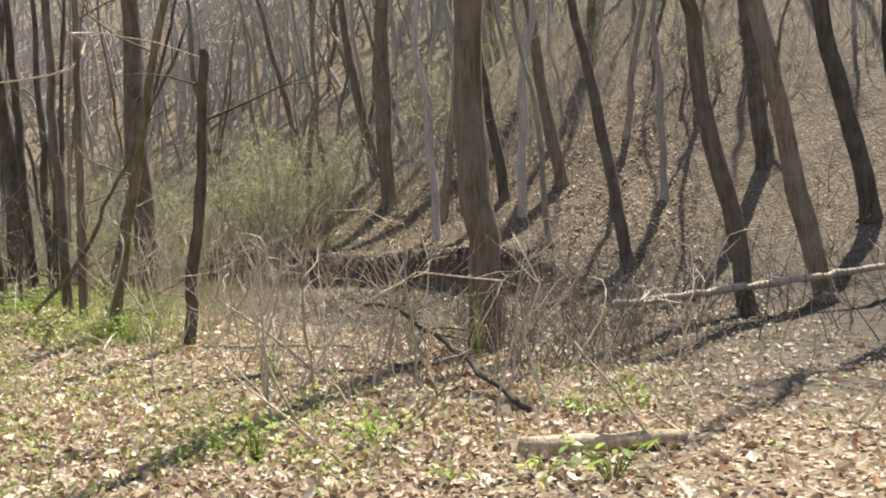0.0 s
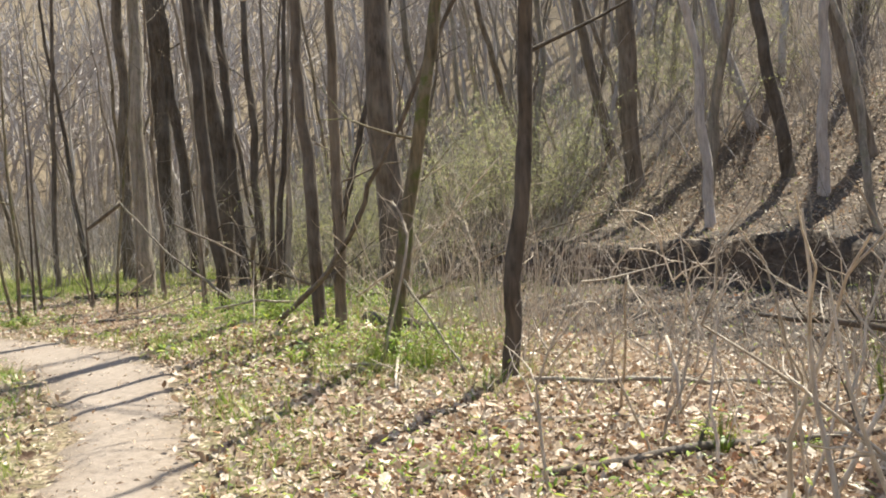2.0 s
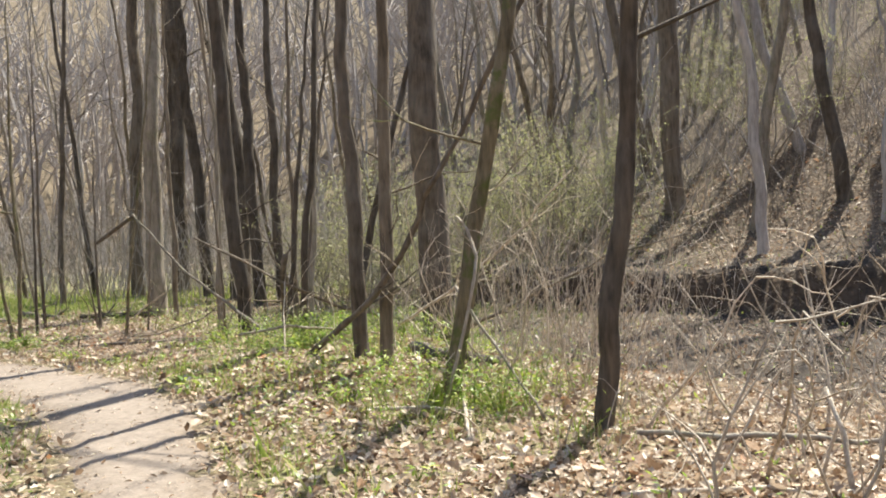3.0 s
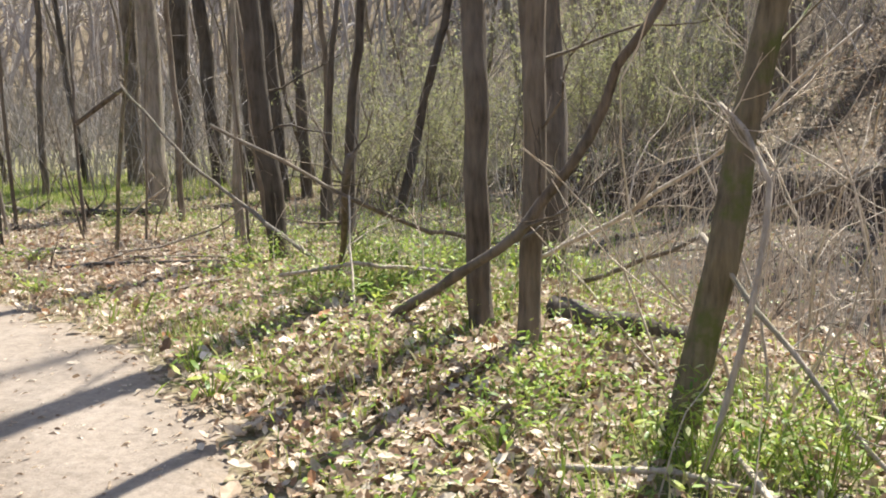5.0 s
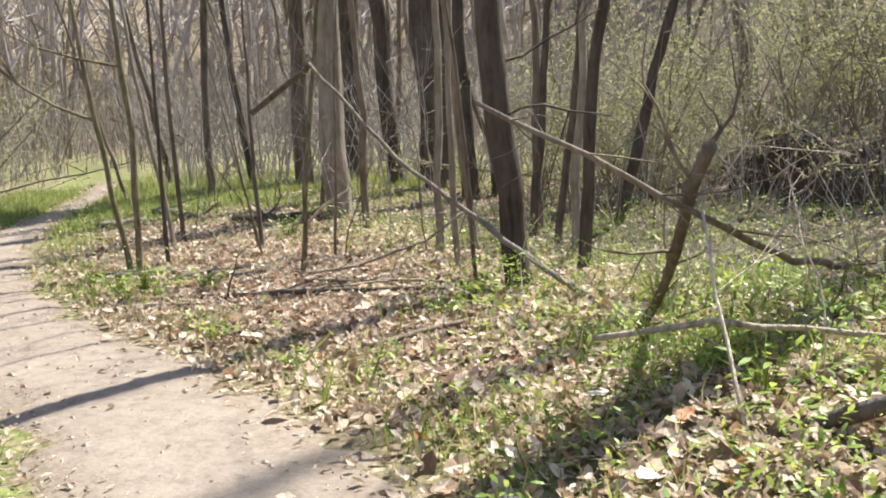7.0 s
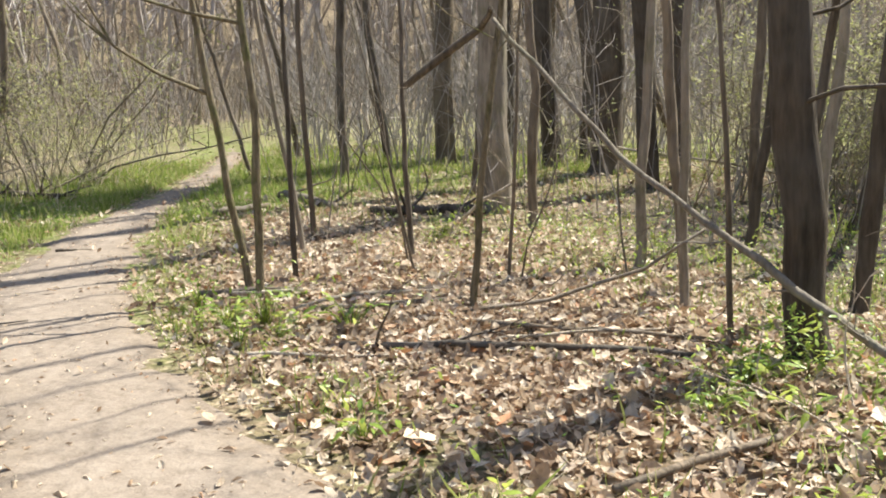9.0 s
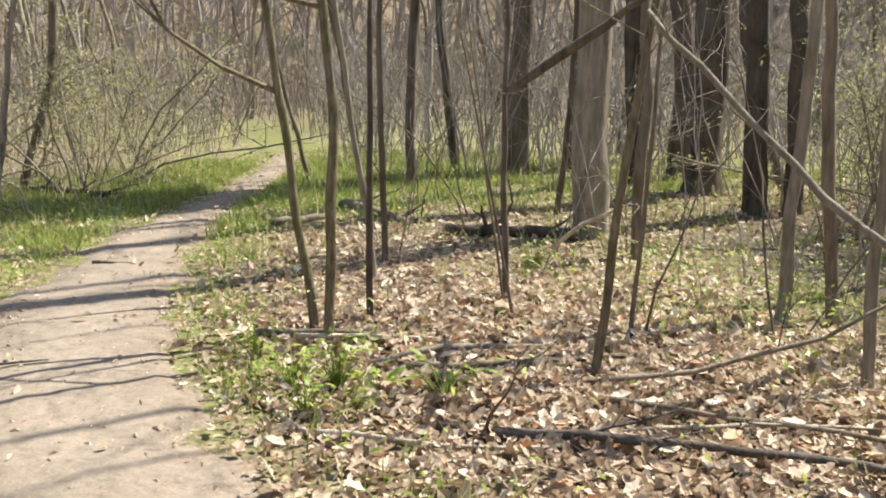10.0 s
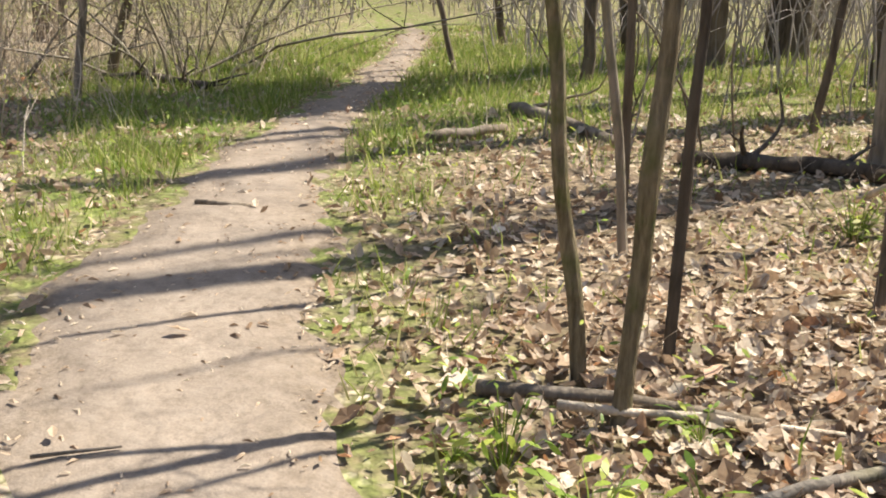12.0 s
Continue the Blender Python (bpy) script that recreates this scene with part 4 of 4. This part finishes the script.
CRUMB = [(-0.5, -0.15, 0), (0.5, -0.1, 0), (0.45, 0.12, 0), (-0.45, 0.16, 0), (0, 0, 0.22)]
CRUMB_T = [(0, 1, 4), (1, 2, 4), (2, 3, 4), (3, 0, 4)]
n = 5200
xy = scatter(n, lambda x, y: (sample(EDGE, x, y) < 0.05) * np.clip(0.25 + (sample(EDGE, x, y) + 0.5) * 1.2, 0.1, 1) * 0.6)
many("path_debris", "bits of leaf, bark and grit trodden into the path", "debris", LITTER, CRUMB, CRUMB_T, np.column_stack([xy, sample(FINE_Z, xy[:, 0], xy[:, 1]) + 0.026]), rs.gamma(2.5, 0.008, n) + 0.008, rs.uniform(0, 6.28, n), rs.normal(0, 0.15, n), rs.normal(0, 0.15, n))

# low green shoots of the ground layer
def shoot_weight(x, y):
    e = sample(EDGE, x, y)
    def spot(cx, cy, r):
        return np.exp(-((x - cx) ** 2 + (y - cy) ** 2) / (r * r))
    g = spot(-4.8, 13.8, 0.65) + 0.8 * spot(-5.8, 14.9, 0.4) + spot(-4.1, 12.9, 0.7) + 0.9 * spot(-2.5, 11.7, 0.8) + 0.8 * spot(-4.85, 11.65, 0.4) + spot(-2.9, 14.4, 0.7) + 0.9 * spot(-4.0, 14.8, 0.8)
    g += 0.18 * spot(0.6, 5.9, 1.1) + 0.3 * spot(-0.6, 7.6, 0.9) + 0.25 * spot(-3.4, 11.3, 0.9) + 1.0 * spot(-1.9, 10.9, 0.55) + 0.8 * spot(-6.2, 15.0, 0.45) + 0.25 * spot(-9.5, 14.9, 0.5) + 0.3 * spot(-5.5, 19, 2.2) + 0.2 * spot(-8.5, 18.5, 1.2) + 0.5 * spot(1.2, 6.0, 0.8) + 0.7 * spot(3.3, 7.2, 0.4)
    g += 0.08 * np.exp(-(((e - 0.45) / 0.3) ** 2)) + 0.012
    return g * patchy(x, y, 3.7, 4.0) ** 2 * np.clip(e / 0.2, 0, 1)


SPRIG = [(0, 0, 0), (0.35, 0.16, 0.06), (0.75, 0.12, 0.05), (1.0, 0, 0), (0.72, -0.13, 0.05), (0.33, -0.15, 0.06)]
SPRIG_T = [(0, 1, 5), (1, 2, 4), (1, 4, 5), (2, 3, 4)]
n = 34000
xy = scatter(n, shoot_weight)
z = sample(FINE_Z, xy[:, 0], xy[:, 1]) + rs.rand(n) ** 1.5 * 0.3 + 0.015
many("green_shoots", "low green leafy shoots among fallen leaves", "undergrowth", GREEN, SPRIG, SPRIG_T, np.column_stack([xy, z]), rs.uniform(0.02, 0.062, n), rs.uniform(0, 6.28, n), rs.normal(-0.3, 0.4, n), rs.normal(0, 0.4, n))


def leafy_plant(seed, label, leaf, spreadr, tall, count, mat=GREEN):
    """A small broad-leaved plant: stems and leaves."""
    rng, r2 = random.Random(seed), np.random.RandomState(seed)
    root = new("green_plant")
    tagged(root, label, "plant", "green plants in the leaf litter")
    stems, tips = Shape(), []
    for k in range(count):
        a, r, h = rng.uniform(0, 6.28), spreadr * rng.random() ** 0.6, tall * rng.uniform(0.4, 1.0)
        p = Vector((math.cos(a) * r, math.sin(a) * r, h))
        stems.tube([(p.x * 0.1, p.y * 0.1, -0.02), (p.x * 0.6, p.y * 0.6, h * 0.7), p], [0.003, 0.0025, 0.0015], 3, cap=False)
        tips.append((p, a))
    tagged(part("stalk", stems, GREEN, root), kind="stuff")
    pos = np.array([tuple(p) for p, a in tips])
    many("foliage", "", "", mat, SPRIG, SPRIG_T, pos, r2.uniform(0.7, 1.25, count) * leaf, np.array([a for p, a in tips]) + r2.normal(0, 0.5, count), r2.normal(0.15, 0.25, count), r2.normal(0, 0.25, count), parent=root)
    return root


for k, (x, y, t) in enumerate(((2.15, 9.2, 0.75), (2.3, 9.6, 0.9), (1.6, 9.9, 1.0), (-9.75, 17.9, 0.3), (-2.95, 14.3, 0.7), (-3.4, 13.6, 0.5), (-4.75, 14.0, 0.45), (-5.0, 14.9, 0.4), (-2.0, 10.9, 0.5), (-1.75, 10.7, 0.45), (-2.2, 10.75, 0.4), (-1.6, 11.0, 0.55), (-2.35, 10.95, 0.35))):
    ob = leafy_plant(220 + k, "slim leafy seedling with yellow-green new leaves", 0.055, 0.26, t, 16, PALE_GREEN)
    ob.location = (x, y, height(x, y))

kinds = [leafy_plant(200, "bright green broad-leaved plant in dry leaves", 0.10, 0.14, 0.12, 12), leafy_plant(201, "low green leafy clump in dry leaves", 0.07, 0.16, 0.10, 22), leafy_plant(202, "yellow-green upright leafy shoots", 0.06, 0.12, 0.24, 24), leafy_plant(203, "loose bright green leafy plant", 0.08, 0.2, 0.16, 22)]
spots = [(3.05, 7.1), (3.2, 6.95), (1.08, 5.8), (1.72, 6.2), (2.32, 5.3), (2.83, 5.35), (3.18, 5.3), (0.5, 8.38), (0.42, 8.5), (0.93, 8.6), (-1.96, 9.3), (-4.55, 11.3), (-9.42, 14.85), (-9.03, 14.55), (-8.88, 14.7), (-9.78, 17.95), (-9.65, 17.85), (-3.0, 10.9), (-4.83, 11.6), (-4.7, 13.1), (-2.61, 11.85), (-2.0, 11.9), (-6.27, 14.9), (-4.93, 14.6), (-4.1, 14.8), (-6.27, 13.5), (-6.77, 13.4), (-4.2, 12.9), (-5.1, 13.8),
         (-9.16, 14.9), (-6.24, 15.1), (-5.96, 14.65), (-6.03, 15.9), (-7.56, 13.75), (-9.8, 15.0), (-6.34, 14.6), (-9.95, 14.96), (-9.63, 14.75), (-9.42, 14.87), (-9.14, 14.91), (-9.74, 18.0), (-9.43, 15.48), (-8.93, 14.95), (-8.6, 15.05), (-5.5, 14.3)]
for k, (x, y) in enumerate(spots):
    m4 = Matrix.Translation((x, y, height(x, y) + 0.02)) @ Matrix.Rotation(k * 1.7, 4, "Z") @ Matrix.Scale((0.62 + 0.1 * (k % 4)) * (1.35 if k < 7 else 1.0), 4)
    if k < 4:
        kinds[k].matrix_basis = m4
    else:
        copy_thing(kinds[(k * 7 + k // 4) % 4], m4)

# dry brush: thin dead stems and tangled twigs
def brush(name, label, mat, seed, count, where, tall, thick, lean=0.25, twigs=3):
    rng = random.Random(seed)
    shape = Shape()
    for _ in range(count):
        x, y = where(rng)
        if off_track(x, y) < (0.3 if tall < 0.6 else 0.7):
            continue
        h = tall * rng.uniform(0.35, 1.0)
        line = wander(rng, (x, y, height(x, y) - 0.03), (rng.gauss(0, lean), rng.gauss(0, lean), 1), h, 0.14, 5)
        r = thick * rng.uniform(0.5, 1.2)
        shape.tube(line, taper(r, r * 0.35, 6), 4 if r > 0.006 else 3, cap=False)
        for _ in range(rng.randint(0, twigs)):
            k = rng.randint(2, 5)
            sub = wander(rng, line[k], (line[k] - line[k - 1]).normalized() + Vector((rng.gauss(0, 0.8), rng.gauss(0, 0.8), rng.gauss(0, 0.4))), h * rng.uniform(0.2, 0.5), 0.22, 3)
            shape.tube(sub, taper(r * 0.5, r * 0.2, 4), 3, cap=False)
    tagged(part(name, shape, mat, smooth=False), label, "brush", kind="stuff")


def blob(cx, cy, sx, sy):
    return lambda rng: (rng.gauss(cx, sx), rng.gauss(cy, sy))


def stalks(label, mat, seed, count, where, tall, thick, lean=0.25, twigs=3):
    """Dead stalks that can be told apart: each a thing of its own, out of nine patterns."""
    rng = random.Random(seed)
    forms = []
    for k in range(9):
        shape = Shape()
        line = wander(rng, (0, 0, -0.03), (rng.gauss(0, lean), rng.gauss(0, lean), 1), 1.0, 0.17, 6)
        shape.tube(line, taper(thick, thick * 0.35, 7), 5, cap=False)
        for _ in range(rng.randint(1, twigs)):
            i = rng.randint(2, 6)
            sub = wander(rng, line[i], (line[i] - line[i - 1]).normalized() + Vector((rng.gauss(0, 0.8), rng.gauss(0, 0.8), rng.gauss(0, 0.4))), rng.uniform(0.2, 0.5), 0.22, 4)
            shape.tube(sub, taper(thick * 0.5, thick * 0.2, 5), 4, cap=False)
        forms.append(shape.mesh("dead_stalk", mat))
    for _ in range(count):
        x, y = where(rng)
        if off_track(x, y) < (1.5 if tall > 0.8 else 0.35):
            continue
        ob = new("dead_stalk", forms[rng.randint(0, 8)])
        ob.matrix_basis = Matrix.Translation((x, y, height(x, y))) @ Matrix.Rotation(rng.uniform(0, 6.28), 4, "Z") @ Matrix.Rotation(rng.gauss(0, lean), 4, "X") @ Matrix.Scale(tall * rng.uniform(0.35, 1.0), 4)
        tagged(ob, label, "dead stalk", label.replace("dead stalk", "dead stalks"))


stalks("crooked pale dead stalk in the tangle by the creek", DEADWOOD, 1, 75, blob(1.8, 8.4, 1.4, 1.2), 1.5, 0.0105, 0.4, 5)
stalks("thin pale dead stalk in the brush by the snag", DEADWOOD, 2, 60, blob(-0.6, 12.8, 1.8, 2.2), 1.7, 0.0055, 0.25)
stalks("thin broken dead stalk around the fallen branch", DEADWOOD, 8, 50, blob(-3.8, 13.6, 1.0, 0.8), 0.9, 0.007, 0.55)
stalks("thin dry stalk standing in the leaf litter", DEADWOOD, 9, 45, lambda rng: (rng.uniform(-10, -4.5), rng.uniform(14.4, 18.5)), 0.5, 0.007, 0.5, 2)
stalks("tall pale dead stalk by the mossy leaning tree", DEADWOOD, 10, 20, blob(-1.7, 11.9, 0.4, 0.5), 2.0, 0.005, 0.3, 5)
stalks("thin brown upright stalk in the open wood", BARK_BROWN, 11, 30, lambda rng: (rng.uniform(-15, -6), rng.uniform(16.5, 22)), 2.4, 0.0045, 0.15, 4)
brush("dry_brush", "pale thin dead stalks and twigs near the creek", DEADWOOD, 21, 150, blob(0.9, 10.2, 1.8, 1.7), 1.1, 0.006, 0.4)
brush("dry_brush", "straw-coloured upright dead stems behind the snag", DEADWOOD, 25, 300, blob(-1.7, 14.4, 0.9, 1.2), 1.7, 0.0045, 0.14, 2)
brush("dry_brush", "grey-brown twig tangle on the shaded creek side", BARK_BROWN, 26, 260, blob(3.1, 10.2, 0.9, 1.1), 1.2, 0.006, 0.55, 4)
brush("dry_brush", "dark driftwood twigs strewn over the creek bed", BARK_DARK, 27, 260, lambda rng: (rng.uniform(-2, 6), rng.uniform(13.5, 20.5)), 0.9, 0.011, 1.6, 2)
brush("dry_brush", "thin broken twigs and stalks in the leaf litter", DEADWOOD, 22, 420, lambda rng: (rng.uniform(-11, -4), rng.uniform(13.2, 19)), 0.4, 0.0035, 0.9, 2)
brush("dry_brush", "thin brown saplings and stems in the open wood", HAZE_BARK, 23, 70, lambda rng: (rng.uniform(-16, -6), rng.uniform(17.5, 23)), 2.6, 0.008, 0.16)
brush("dry_brush", "brown twiggy brush along the creek bank", BARK_GREY, 3, 200, lambda rng: (rng.uniform(-4, 5), rng.uniform(22.5, 26)), 2.0, 0.008, 0.35)
brush("dry_brush", "pale twiggy thicket behind the trail", HAZE_BARK, 4, 220, lambda rng: (rng.uniform(-7, -2), rng.gauss(22.6, 1.3)), 1.7, 0.006, 0.25)
brush("dry_brush", "grey twiggy brush up the wooded slope", HAZE_BARK, 5, 4200, lambda rng: (rng.uniform(-16, 26), 24 + 34 * rng.random() ** 1.2), 3.4, 0.013, 0.3)
brush("dry_brush", "dark brown brush in the shaded creek bed", BARK_DARK, 12, 420, lambda rng: (rng.uniform(2, 10), rng.uniform(11, 20)), 1.3, 0.009, 0.55)
brush("dry_brush", "straw-coloured dry brush beyond the trail", DEADWOOD, 6, 800, lambda rng: (rng.gauss(-19.5, 2.4), rng.gauss(18.6, 1.7)), 1.0, 0.006, 0.45)
brush("dry_brush", "grey thickets down the valley", BARK_BROWN, 24, 2600, lambda rng: (rng.uniform(-60, -21), rng.uniform(14, 60)), 4.5, 0.016, 0.2)
brush("dry_brush", "thin upright stems in the open wood", HAZE_BARK, 7, 1700, lambda rng: (rng.uniform(-34, -8), rng.uniform(22, 42)), 3.6, 0.013, 0.16)


def shrub(seed, label):
    """A shrub coming into leaf: crooked stems and a loose haze of small leaves."""
    rng, r2 = random.Random(seed), np.random.RandomState(seed)
    root = new("shrub")
    tagged(root, label, "shrub", "shrubs coming into leaf")
    tips = []
    for k in range(7):
        stems = Shape()
        line = wander(rng, (rng.gauss(0, 0.12), rng.gauss(0, 0.12), -0.03), (rng.gauss(0, 0.4), rng.gauss(0, 0.4), 1), rng.uniform(1.4, 2.6), 0.14, 5)
        stems.tube(line, taper(0.013, 0.004, 6), 4, cap=False)
        for q in range(10):
            i = rng.randint(2, 5)
            sub = wander(rng, line[i], (rng.gauss(0, 1), rng.gauss(0, 1), rng.gauss(0.4, 0.5)), rng.uniform(0.3, 0.8), 0.2, 3)
            stems.tube(sub, taper(0.005, 0.002, 4), 3, cap=False)
            tips += [sub[j].lerp(sub[j - 1], rng.random()) for j in (1, 2, 3) for _ in range(6)]
        part("stem", stems, BARK_GREY, root)
    n = len(tips)
    many("foliage", "", "", PALE_GREEN, SPRIG, SPRIG_T, np.array([tuple(p) for p in tips]) + r2.normal(0, 0.05, (n, 3)), r2.uniform(0.025, 0.055, n), r2.uniform(0, 6.28, n), r2.normal(0, 0.6, n), r2.normal(0, 0.6, n), parent=root)
    return root


rng = random.Random(31)
bushes = [shrub(300 + k, "loose twiggy shrub with pale green new leaves") for k in range(4)]
for k in range(84):
    if k < 44:
        x, y = rng.uniform(-8, -2), rng.uniform(21.3, 27)
    elif k < 72:
        x, y = rng.uniform(-5, 10), rng.uniform(25, 38)
    else:
        x, y = rng.uniform(-22, -16), rng.uniform(17, 22)
    if off_track(x, y) < 0.8:
        x -= 3
    m4 = Matrix.Translation((x, y, height(x, y) - 0.02)) @ Matrix.Rotation(rng.uniform(0, 6.28), 4, "Z") @ Matrix.Scale(rng.uniform(0.6, 1.3), 4)
    if k < 4:
        bushes[k].matrix_basis = m4
    else:
        copy_thing(bushes[k % 4], m4)

# slack water in the creek bed
wx = [(-1.5, 13.4), (1.2, 13.2), (4.2, 13.6), (6.2, 13.9), (6.4, 15.0), (4.2, 17.2), (1.8, 18.9), (-0.4, 19.7), (-1.6, 17.0)]
me = bpy.data.meshes.new("creek_water")
me.from_pydata([(x, y, -0.70) for x, y in wx], [], [tuple(range(len(wx)))])
me.materials.append(WATER)
tagged(new("creek_water", me), "shallow still brown creek water under the bank", "water", kind="structure")
